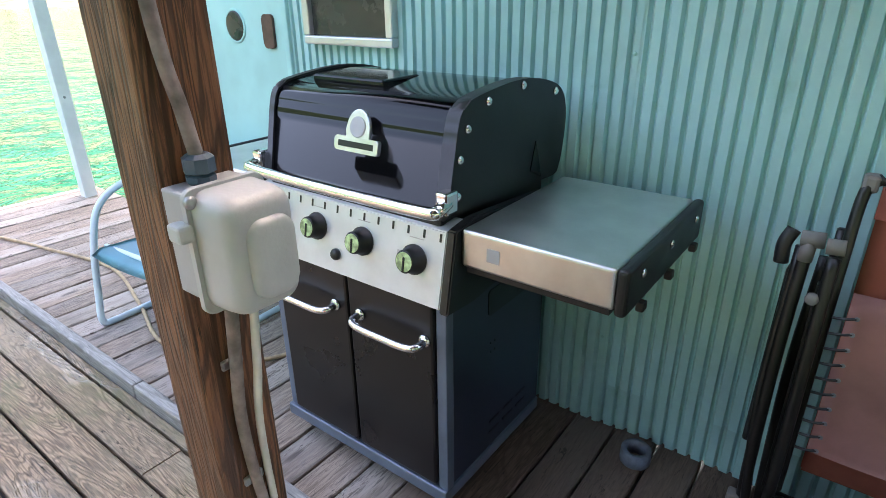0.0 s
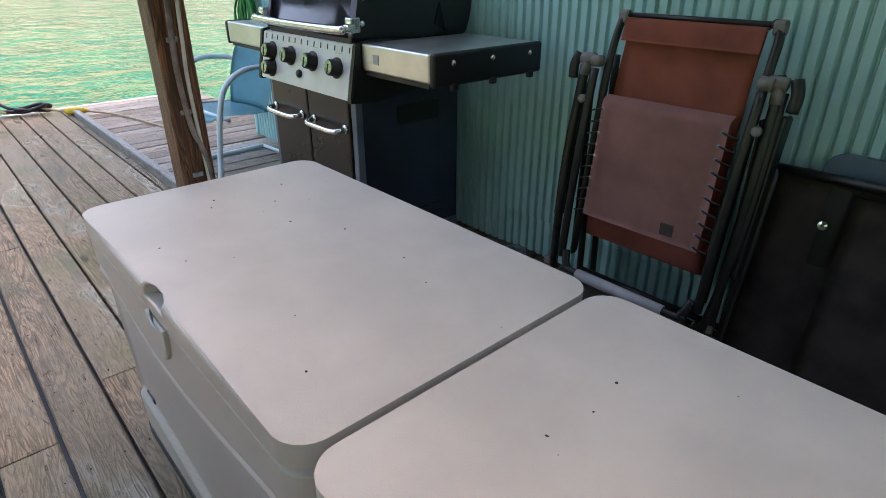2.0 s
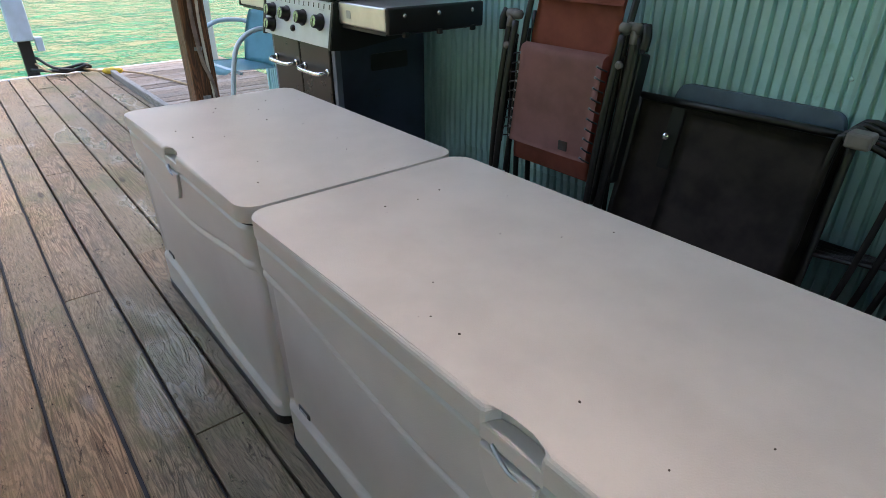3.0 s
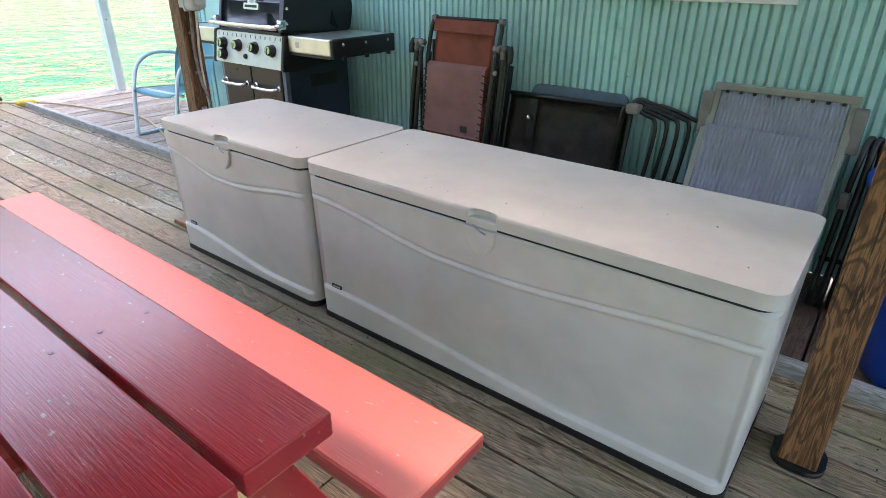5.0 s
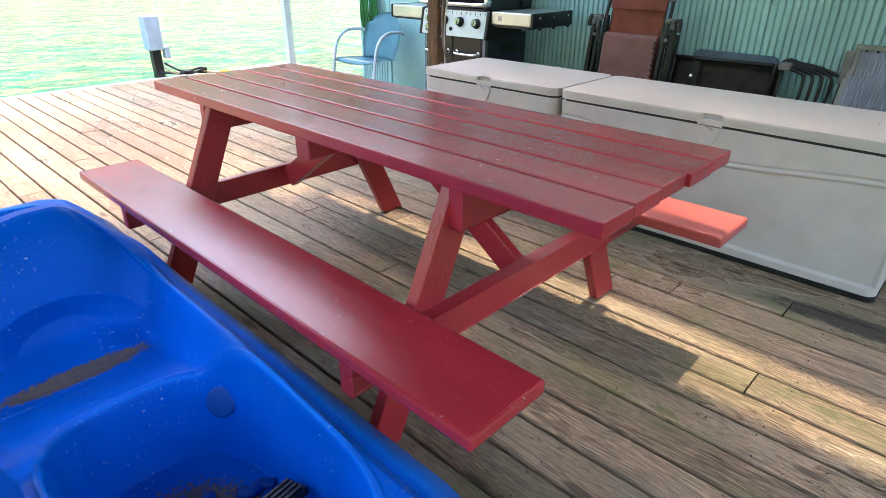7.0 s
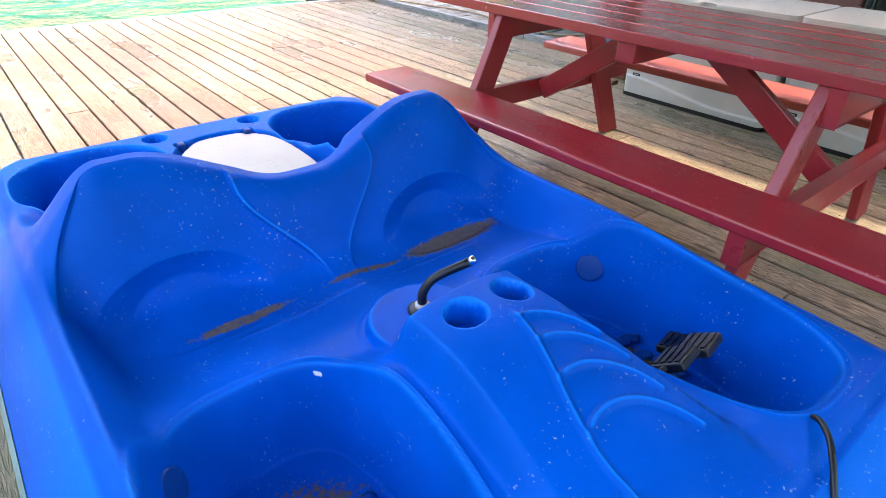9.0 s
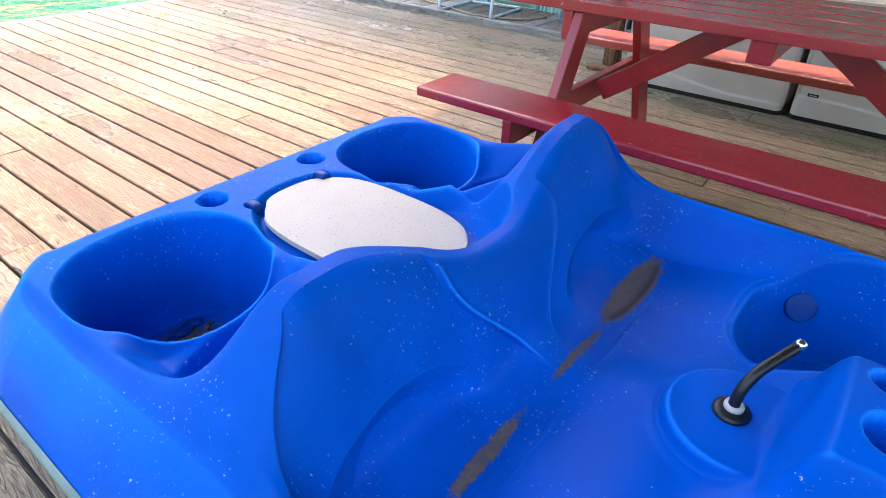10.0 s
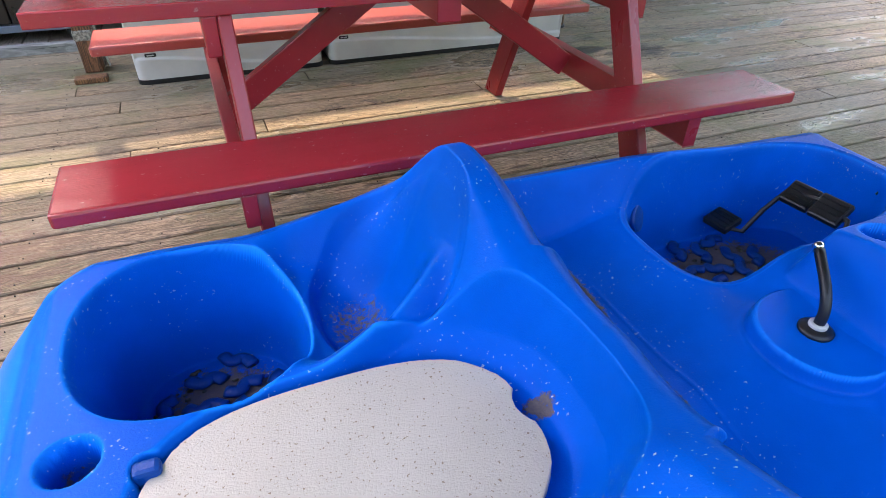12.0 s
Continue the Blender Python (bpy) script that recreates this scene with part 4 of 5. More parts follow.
# ---- gas grill ----
def grill():
    t = thing("gas_grill", label="black four-burner gas grill with steel side shelves", category="grill")
    X0, X1, Y0, Y1 = -1.425, -0.757, 0.985, 1.51
    cab = part("cabinet", boxed((X0, Y0 + 0.02, 0.105), (X1, Y1, 0.735), 0.004), M_navy, t, "dark blue-black steel cabinet")
    part("side_slot", slab(rounded(1.18, 0.585, 1.40, 0.665, 0.012), 0, 0.003, 0, 1, pose(X1 + 0.0005, 0, 0, 90, 0, 90)), M_black, cab, "black slot in the side")
    for z in (0.57, 0.54):
        for yy in (1.20, 1.22):
            part("screw_hole", lathe([(0.004, 0), (0.004, 0.002)], 8, pose(X1, yy, z - 0.08, 0, 90)), M_black, cab)
    for k in range(3):
        part("vent_slit", boxed((X1, 1.20 + k * 0.08, 0.16), (X1 + 0.002, 1.255 + k * 0.08, 0.168)), M_black, cab)
        part("vent_slit", boxed((X1, 1.20 + k * 0.08, 0.20), (X1 + 0.002, 1.255 + k * 0.08, 0.208)), M_black, cab)
    part("corner_post", boxed((X1 - 0.028, Y0 - 0.002, 0.10), (X1 + 0.004, Y0 + 0.03, 0.725), 0.003), M_trim, cab)
    part("corner_post", boxed((X0 - 0.004, Y0 - 0.002, 0.10), (X0 + 0.028, Y0 + 0.03, 0.725), 0.003), M_trim, cab)
    part("bottom_rail", boxed((X0 - 0.01, Y0 - 0.014, 0.065), (X1 + 0.006, Y1, 0.108), 0.005), M_trim, t, "blue-grey bottom rail")
    mid = (X0 + X1) / 2
    for a, b, hx in ((X0 + 0.03, mid - 0.003, 0), (mid + 0.003, X1 - 0.03, 1)):
        d = part("cabinet_door", boxed((a, Y0 - 0.012, 0.115), (b, Y0 + 0.018, 0.715), 0.008), M_doorblk, t, "black enamel door")
        c = (a + b) / 2 + (0.01 if hx else -0.01)
        part("door_handle", tube([(c - 0.115, Y0 - 0.008, 0.595), (c - 0.115, Y0 - 0.045, 0.592), (c - 0.085, Y0 - 0.06, 0.588), (c, Y0 - 0.062, 0.587), (c + 0.085, Y0 - 0.06, 0.588), (c + 0.115, Y0 - 0.045, 0.592), (c + 0.115, Y0 - 0.008, 0.595)], 0.0105, 12), M_chrome, d, "chrome bow handle", True)
        for s in (-0.115, 0.115):
            part("handle_foot", lathe([(0.018, 0), (0.018, 0.006), (0.012, 0.01)], 14, pose(c + s, Y0 - 0.012, 0.595, 90)), M_chrome, d, smooth=True)
    for x in (X0 + 0.05, X1 - 0.05):
        for yy in (Y0 + 0.05, Y1 - 0.05):
            c = part("caster", lathe([(0.012, -0.014), (0.029, -0.012), (0.032, -0.006), (0.032, 0.006), (0.029, 0.012), (0.012, 0.014)], 18, pose(x, yy, 0.032, 0, 90)), M_black, t, smooth=True)
            part("caster_fork", boxed((x - 0.019, yy - 0.012, 0.03), (x + 0.019, yy + 0.012, 0.068), 0.004), M_black, c)
    # control panel, leaning back
    bm = bmesh.new()
    prof = ((0.948, 0.715), (0.985, 0.905), (1.06, 0.915), (1.06, 0.715))
    for a, b, mt, nm in ((X0 - 0.005, X1 + 0.01, M_panel, "control_panel"),):
        u = [bm.verts.new((a, y, z)) for y, z in prof]
        w = [bm.verts.new((b, y, z)) for y, z in prof]
        for k in range(4):
            bm.faces.new((u[k], u[(k + 1) % 4], w[(k + 1) % 4], w[k]))
        bm.faces.new(u)
        bm.faces.new(w[::-1])
        bmesh.ops.bevel(bm, geom=list(bm.edges), offset=0.003, segments=2, affect="EDGES")
        pan = part(nm, bm, mt, t, "satin steel control panel")
    for a, b in ((X0 - 0.032, X0 - 0.006), (X1 + 0.011, X1 + 0.037)):
        bm = bmesh.new()
        pr = ((0.944, 0.708), (0.982, 0.912), (1.06, 0.925), (1.40, 0.90), (1.40, 0.74), (1.06, 0.70))
        u = [bm.verts.new((a, y, z)) for y, z in pr]
        w = [bm.verts.new((b, y, z)) for y, z in pr]
        for k in range(6):
            bm.faces.new((u[k], u[(k + 1) % 6], w[(k + 1) % 6], w[k]))
        bm.faces.new(u)
        bm.faces.new(w[::-1])
        bmesh.ops.bevel(bm, geom=list(bm.edges), offset=0.004, segments=2, affect="EDGES")
        part("panel_end", bm, M_black, t)
    tilt = math.degrees(math.atan2(0.037, 0.19))

    def on_panel(x, z):
        y = 0.948 + (z - 0.715) / 0.19 * 0.037
        return pose(x, y, z, 90 - tilt)
    for x, z in ((-0.835, 0.82), (-1.008, 0.825), (-1.18, 0.828), (-1.34, 0.832), (-1.335, 0.765)):
        k = part("knob", lathe([(0.038, 0), (0.038, 0.006), (0.031, 0.01), (0.029, 0.036), (0.026, 0.04)], 24), M_black, t, "black round control knob", True, at=on_panel(x, z))
        part("knob_grip", boxed((-0.003, -0.026, 0.038), (0.003, 0.012, 0.044), 0.002), M_black, k)
        part("knob_face", lathe([(0.0245, 0.0402), (0.024, 0.0412)], 20), M_knobface, k, "green knob face")
        part("print", boxed((-0.02, 0.052, 0), (0.022, 0.0545, 0.0006)), M_grey, k)
        part("print", boxed((-0.055, -0.003, 0), (-0.046, 0.012, 0.0006)), M_grey, k)
    part("igniter", lathe([(0.016, 0), (0.016, 0.008), (0.011, 0.014)], 16), M_black, t, "black igniter button", True, at=on_panel(-1.10, 0.768))
    for k in range(14):
        part("panel_slot", boxed((-0.003, -0.010, 0), (0.003, 0.010, 0.0012)), M_black, t, at=on_panel(-1.40 + k * 0.049, 0.888))
    # firebox and lid
    part("firebox", boxed((X0 + 0.02, 1.0, 0.74), (X1 - 0.02, 1.50, 0.93), 0.01), M_black, t)
    pr = [(1.000, 0.925), (1.014, 0.99), (1.029, 1.06), (1.044, 1.125), (1.060, 1.160), (1.095, 1.182), (1.25, 1.200), (1.38, 1.197), (1.50, 1.17), (1.555, 1.13), (1.575, 1.06), (1.56, 0.96), (1.535, 0.905)]

    def shell(a, b, mt, nm, lab, grow=0.0, par=t, bev=0.004, sm=False):
        bm = bmesh.new()
        cy = 1.30
        q = [(y + grow * (y - cy) / 0.3, z + grow * max(0, z - 0.95) / 0.25) for y, z in pr]
        q = [(p.y, p.z) for p in catmull([(0, y, z) for y, z in q], 5)]
        u = [bm.verts.new((a, y, z)) for y, z in q]
        w = [bm.verts.new((b, y, z)) for y, z in q]
        n = len(q)
        for k in range(n):
            bm.faces.new((u[k], u[(k + 1) % n], w[(k + 1) % n], w[k])).smooth = k < n - 1
        fa, fb = bm.faces.new(u), bm.faces.new(w[::-1])
        bmesh.ops.bevel(bm, geom=list(fa.edges) + list(fb.edges), offset=bev, segments=2, affect="EDGES")
        return part(nm, bm, mt, par, lab)
    lid = shell(X0 + 0.035, X1 - 0.035, M_gloss, "lid", "glossy black enamel lid")
    for a, b in ((X0 + 0.012, X0 + 0.034), (X1 - 0.036, X1 + 0.002)):
        e = shell(a, b, M_black, "lid_end", "matt black cast lid end", 0.006, bev=0.006)
        side = b if a > -1 else a
        for y, z in ((1.035, 0.975), (1.045, 1.06), (1.075, 1.125), (1.16, 1.175), (1.32, 1.192), (1.50, 1.155)):
            part("lid_bolt", lathe([(0.011, 0), (0.011, 0.004), (0.006, 0.008)], 12, pose(side, y, z, 0, 90 if a > -1 else -90)), M_chrome, e, "chrome bolt", True)
    tri = [(1.375, 0.955), (1.44, 0.925), (1.40, 1.035)]
    part("lid_vent", slab(tri, 0, 0.003, 0, 1, pose(X1 + 0.0025, 0, 0, 90, 0, 90)), M_gloss, t, "small dark vent")
    part("lid_top_step", boxed((X0 + 0.10, 1.13, 1.185), (X1 - 0.30, 1.28, 1.2045), 0.006), M_gloss, t)
    hy, hz = 0.945, 0.962
    part("lid_handle", tube([(X0 - 0.005, 0.995, 0.972), (X0 - 0.002, hy + 0.015, hz), (X0 + 0.03, hy, hz - 0.004), (mid, hy - 0.004, hz - 0.006), (X1 - 0.03, hy, hz - 0.004), (X1 + 0.002, hy + 0.015, hz), (X1 + 0.005, 0.995, 0.972)], 0.015, 14), M_chrome, t, "thick chrome lid handle", True)
    for x in (X0, X1):
        part("handle_bracket", boxed((x - 0.018, 0.975, 0.945), (x + 0.018, 1.02, 1.0), 0.007), M_chrome, t)
    # maker's badge as plain shapes
    bx, by, bz = -1.04, 1.023, 1.088
    tl = pose(bx, by - 0.006, bz, 90 - 14)
    arch = [(0.04 * math.cos(a), 0.01 + 0.052 * math.sin(a)) for a in (math.pi * i / 14 for i in range(15))] + [(-0.04, -0.02), (0.04, -0.02)]
    b_ = part("badge", slab(arch, 0, 0.009, 0.003, 2), M_steel, t, "chrome arched badge with thermometer", at=tl)
    part("dial", lathe([(0.026, 0.009), (0.026, 0.011), (0.024, 0.012)], 20, pose(0, 0.018, 0)), M_grey, b_)
    part("badge_plate", slab(rounded(-0.075, -0.045, 0.075, -0.008, 0.008), 0, 0.012, 0.003, 2), M_steel, b_)
    part("badge_bar", boxed((-0.06, -0.034, 0.012), (0.06, -0.019, 0.0128)), M_black, b_)
    # side shelves
    for s, a, b in ((1, X1 + 0.038, -0.350), (-1, -1.845, X0 - 0.034)):
        sh = part("side_shelf", boxed((a, 1.0, 0.822), (b, 1.515, 0.915), 0.008, 3), M_steel, t, "brushed steel side shelf")
        part("shelf_underside", boxed((a + 0.01, 1.01, 0.806), (b - 0.01, 1.505, 0.8215)), M_black, sh)
        ex0, ex1 = (b + 0.0005, b + 0.026) if s > 0 else (a - 0.026, a - 0.0005)
        part("shelf_end", boxed((ex0, 0.998, 0.812), (ex1, 1.52, 0.918), 0.01, 3), M_black, sh, "black plastic shelf end")
        for yy in (1.08, 1.26, 1.45):
            part("shelf_bolt", lathe([(0.01, 0), (0.01, 0.003), (0.005, 0.006)], 10, pose(ex1 if s > 0 else ex0, yy, 0.885, 0, 90 * s)), M_chrome, sh, smooth=True)
            part("tool_hook", boxed((ex1 - 0.004, yy - 0.012, 0.80), (ex1 + 0.014, yy + 0.012, 0.822), 0.004) if s > 0 else boxed((ex0 - 0.014, yy - 0.012, 0.80), (ex0 + 0.004, yy + 0.012, 0.822), 0.004), M_black, sh)
        if s > 0:
            part("shelf_mark", boxed((-0.648, 0.9985, 0.852), (-0.615, 1.0, 0.885)), M_grey, sh, "small grey square mark")
    return t


grill()


def bulged(x0, y0, x1, y1, depth, m):
    """A moulded cover: a rounded plan that swells smoothly to a soft flat face."""
    bm = bmesh.new()
    steps = [(0.0, 0.0), (0.02, 0.45), (0.06, 0.72), (0.12, 0.86), (0.22, 0.95), (0.36, 0.99), (0.6, 1.0)]
    rings = []
    for inset, up in steps:
        k = inset * (x1 - x0) * 0.5
        rings.append([bm.verts.new(m @ Vector((px, py, depth * up))) for px, py in rounded(x0 + k, y0 + k, x1 - k, y1 - k, min(max(0.004, 0.02 - k * 0.5), (x1 - x0) * 0.5 - k - 0.002), 8)])
    for a, b in zip(rings, rings[1:]):
        for k in range(len(a)):
            bm.faces.new((a[k], a[(k + 1) % len(a)], b[(k + 1) % len(a)], b[k]))
    bm.faces.new(rings[-1])
    return bm


# ---- porch post with its electrical box ----
post = thing("porch_post", label="dark stained square wooden porch post with knots", category="post")
PX0, PX1, PY0, PY1 = -0.683, -0.591, 0.28, 0.372
part("shaft", boxed((PX0, PY0, 0), (PX1, PY1, 2.56), 0.008, 2), M_post, post)
for z in (0.62, 0.80, 0.99):
    part("cable_clip", boxed((PX1, 0.305, z - 0.007), (PX1 + 0.007, 0.335, z + 0.007), 0.003), M_galv, post, "bent metal cable clip")
part("wrap", boxed((PX0 - 0.004, PY0 - 0.004, 0.17), (PX1 + 0.004, PY1 + 0.004, 0.23), 0.01), M_rope, post, "worn rope wrap")
post2 = thing("porch_post", label="orange-brown square wooden post on black base", category="post")
part("shaft", boxed((2.27, 0.27, 0.012), (2.37, 0.37, 2.56), 0.006, 2), M_post2, post2)
part("post_base", slab(rounded(2.25, 0.25, 2.39, 0.40, 0.05), 0, 0.014, 0.004), M_black, post2, "black rubber base ring")
post3 = thing("corner_post", label="slim white painted square corner post", category="post")
part("shaft", boxed((-4.85, 1.72, -0.2), (-4.76, 1.81, 2.56), 0.006), M_white, post3)
part("bolt", lathe([(0.01, 0), (0.008, 0.005)], 8, pose(-4.76, 1.76, 0.75, 0, 90)), M_galv, post3)

ebox = thing("outlet_box", label="grey electrical box with weathered cover on the post", category="outlet box")
part("back_box", boxed((PX1 + 0.001, 0.279, 1.108), (PX1 + 0.044, 0.362, 1.228), 0.003), M_grey, ebox, "lavender-grey metal back box")
cv = bulged(0.280, 1.097, 0.369, 1.231, 0.058, pose(PX1 + 0.051, 0, 0, 90, 0, 90))
part("cover", cv, M_cover, ebox, "pale bulged plastic cover", True)
part("cover_bulge", bulged(0.300, 1.116, 0.358, 1.205, 0.011, pose(PX1 + 0.1065, 0, 0, 90, 0, 90)), M_cover, ebox, smooth=True)
part("cover_flange", slab(rounded(0.275, 1.092, 0.371, 1.234, 0.012), 0, 0.008, 0.002, 2, pose(PX1 + 0.0445, 0, 0, 90, 0, 90)), M_cover, ebox)
part("cover_screw", lathe([(0.007, 0), (0.007, 0.005), (0.004, 0.008)], 12, pose(PX1 + 0.052, 0.280, 1.222, 0, 90)), M_galv, ebox, smooth=True)
part("latch", boxed((PX1 + 0.03, 0.262, 1.18), (PX1 + 0.055, 0.279, 1.20), 0.004), M_cover, ebox)
part("gland", lathe([(0.013, 0), (0.016, 0.003), (0.016, 0.009), (0.012, 0.011), (0.017, 0.013), (0.017, 0.028), (0.011, 0.032)], 8, pose(PX1 + 0.022, 0.315, 1.228)), M_slate, ebox, "blue-grey hexagonal gland")
cond = thing("conduit", label="dirty grey conduit running down the post", category="conduit")
part("pipe", tube([(PX1 + 0.022, 0.315, 1.25), (PX1 + 0.019, 0.31, 1.30), (PX1 + 0.010, 0.30, 1.42), (PX1 + 0.010, 0.295, 1.8), (PX1 + 0.010, 0.295, 2.55)], 0.008, 10), M_conduit, cond, smooth=True)
c1 = thing("cable", label="white cable hanging from the outlet box", category="cable")
part("lead", tube([(PX1 + 0.05, 0.335, 1.09), (PX1 + 0.035, 0.335, 0.99), (PX1 + 0.012, 0.338, 0.85), (PX1 + 0.009, 0.35, 0.5), (PX1 + 0.009, 0.35, 0.2), (PX1 + 0.03, 0.355, 0.008)], 0.0055, 8), M_cablew, c1, smooth=True)
c2 = thing("cable", label="dirty grey conduit below the outlet box", category="cable")
part("lead", tube([(PX1 + 0.035, 0.315, 1.09), (PX1 + 0.022, 0.315, 1.0), (PX1 + 0.010, 0.315, 0.9), (PX1 + 0.010, 0.325, 0.76), (PX1 + 0.009, 0.355, 0.6), (PX1 + 0.010, 0.362, 0.01)], 0.008, 8), M_conduit, c2, smooth=True)
blk = thing("wood_block", label="loose weathered wood offcut by the post", category="wood block")
part("offcut", boxed((-0.72, 0.10, 0.0), (-0.56, 0.17, 0.03), 0.006, 2), M_post2, blk)


# ---- folding recliner ----
def grommets(parent, pts):
    for p in pts:
        part("lace", tube([(p[0], p[1], p[2]), (p[0] + p[3] * 0.02, p[1] - 0.006, p[2] - 0.004), (p[0] + p[3] * 0.042, p[1] + 0.004, p[2] - 0.012)], 0.0032, 6, 3), M_black, parent)
        part("grommet", lathe([(0.0055, 0), (0.0055, 0.002), (0.003, 0.002)], 8, pose(p[0], p[1] - 0.001, p[2], 90)), M_galv, parent)


def cloth(x0, x1, pts, thick, sag=0.0, nx=14):
    """A fabric panel across x that follows (y, z) points, with a soft sag."""
    bm = bmesh.new()
    path = catmull([(0, y, z) for y, z in pts], 8)
    rows = []
    for j, p in enumerate(path):
        row = []
        for i in range(nx + 1):
            e = i / nx
            x = x0 + (x1 - x0) * e
            s = sag * math.sin(math.pi * e) * math.sin(math.pi * j / (len(path) - 1)) + 0.003 * noise.noise((x * 9, p.z * 9, p.y * 5))
            row.append(bm.verts.new((x, p.y + s, p.z)))
        rows.append(row)
    grid_faces(bm, rows)
    bmesh.ops.solidify(bm, geom=list(bm.faces), thickness=thick)
    return bm


def recliner():
    t = thing("folding_recliner", label="folded rust-coloured lounge recliner standing at the wall", category="recliner")
    L, R = 0.02, 0.448
    part("backrest", cloth(L + 0.008, R - 0.008, [(1.43, 0.30), (1.445, 0.55), (1.465, 0.80), (1.505, 1.01)], 0.012, 0.012), M_rust, t, "rust fabric back panel", True)
    part("seat_panel", cloth(L + 0.008, R - 0.012, [(1.365, 0.40), (1.385, 0.55), (1.40, 0.70), (1.405, 0.775), (1.435, 0.795)], 0.03, -0.016), M_pink, t, "dusty pink padded seat panel", True)
    part("head_pad", cloth(L + 0.004, R - 0.004, [(1.470, 0.955), (1.488, 1.018), (1.515, 1.012)], 0.02), M_rust, t, smooth=True)
    part("lower_cloth", cloth(L + 0.01, R - 0.01, [(1.40, 0.315), (1.395, 0.36), (1.40, 0.42)], 0.015), M_rust, t, smooth=True)
    part("tag", boxed((0.325, 1.333, 0.435), (0.367, 1.338, 0.472), 0.001, 1), M_mat, t, "small dark label")
    grommets(t, [(L + 0.026, 1.345 + 0.040 * k / 9, 0.425 + 0.037 * k, -1) for k in range(10)])
    grommets(t, [(R - 0.020, 1.345 + 0.040 * k / 9, 0.425 + 0.037 * k, 1) for k in range(10)])
    for x, g, far in ((L - 0.028, -1, 0.075), (R + 0.028, 1, 0.05)):
        o = x + far * g
        part("back_tube", tube([(x, 1.39, 0.24), (x, 1.425, 0.55), (x, 1.465, 0.85), (x - 0.004 * g, 1.505, 1.0), (x - 0.03 * g, 1.52, 1.032)], 0.0125, 10), M_tube, t, smooth=True)
        part("seat_tube", tube([(x + 0.012 * g, 1.335, 0.23), (x + 0.012 * g, 1.355, 0.45), (x + 0.014 * g, 1.385, 0.68), (x + 0.016 * g, 1.42, 0.87)], 0.0135, 10), M_tube, t, smooth=True)
        part("side_tube", tube([(o - 0.012 * g, 1.37, 0.02), (o - 0.004 * g, 1.375, 0.30), (o, 1.41, 0.62), (o - 0.004 * g, 1.45, 0.88)], 0.0145, 10), M_tube, t, smooth=True)
        part("arm_link", tube([(o - 0.02 * g, 1.35, 0.16), (o + 0.012 * g, 1.40, 0.50), (o + 0.008 * g, 1.455, 0.87)], 0.012, 8), M_tube, t, smooth=True)
        part("rear_link", tube([(x + 0.035 * g, 1.50, 0.04), (x + 0.045 * g, 1.50, 0.50), (x + 0.035 * g, 1.52, 0.83)], 0.0125, 8), M_tube, t, smooth=True)
        part("rear_leg", tube([(x + 0.02 * g, 1.57, 0.02), (x + 0.02 * g, 1.545, 0.50), (x + 0.015 * g, 1.535, 0.90)], 0.0125, 8), M_tube, t, smooth=True)
        part("recline_bar", boxed((x + 0.03 * g - 0.004, 1.42, 0.20), (x + 0.03 * g + 0.004, 1.447, 0.80), 0.003), M_tube, t)
        part("arm_joint", tube([(o - 0.035 * g, 1.452, 0.893), (o + 0.012 * g, 1.452, 0.890)], 0.019, 10), M_joint, t, "taupe plastic arm joint", True)
        part("arm_joint", tube([(x + 0.0 * g, 1.43, 0.893), (x + 0.035 * g, 1.43, 0.890)], 0.018, 10), M_joint, t, "taupe plastic arm joint", True)
        part("joint_stub", tube([(o - 0.006 * g, 1.45, 0.885), (o - 0.004 * g, 1.445, 0.84)], 0.0165, 10), M_joint, t, smooth=True)
        part("armrest_pad", boxed((o + 0.018 * g - 0.009, -0.032, -0.235), (o + 0.018 * g + 0.009, 0.032, 0.235), 0.008, 3, pose(0, 1.452, 0.575, -9)), M_black, t, "flat black armrest hanging folded")
        part("armrest", tube([(o + 0.03 * g, 1.46, 0.905), (o + 0.042 * g, 1.45, 0.87), (o + 0.040 * g, 1.445, 0.825)], 0.016, 10), M_black, t, smooth=True)
        part("lock_knob", lathe([(0.014, 0), (0.014, 0.010), (0.009, 0.014)], 12, pose(x + 0.035 * g, 1.398, 0.775, 90)), M_joint, t, smooth=True)
        part("corner_cap", boxed((x - 0.016 - 0.01 * g, 1.498, 1.0), (x + 0.016 - 0.01 * g, 1.535, 1.04), 0.008), M_joint, t)
        part("foot_cap", boxed((o - 0.035, 1.345, 0.0), (o + 0.02, 1.39, 0.026), 0.008), M_joint, t)
        part("leg_collar", boxed((o - 0.028, 1.352, 0.16), (o + 0.006, 1.388, 0.19), 0.006), M_joint, t)
    part("cross_tube", tube([(L - 0.02, 1.335, 0.26), (L - 0.003, 1.318, 0.215), (L + 0.035, 1.312, 0.20), (R - 0.035, 1.312, 0.20), (R + 0.003, 1.318, 0.215), (R + 0.02, 1.335, 0.26)], 0.0135, 10), M_tube, t, smooth=True)
    part("foam_sleeve", tube([(L + 0.05, 1.31, 0.20), (R - 0.055, 1.31, 0.20)], 0.019, 12), M_grey, t, "grey foam sleeve", True)
    part("cross_tube", tube([(L - 0.10, 1.36, 0.145), (R + 0.075, 1.36, 0.145)], 0.011, 10), M_tube, t, smooth=True)
    part("cross_tube", tube([(L - 0.06, 1.50, 0.11), (R + 0.06, 1.50, 0.11)], 0.011, 10), M_tube, t, smooth=True)
    part("cross_tube", tube([(L - 0.05, 1.565, 0.07), (R + 0.05, 1.565, 0.07)], 0.011, 10), M_tube, t, smooth=True)
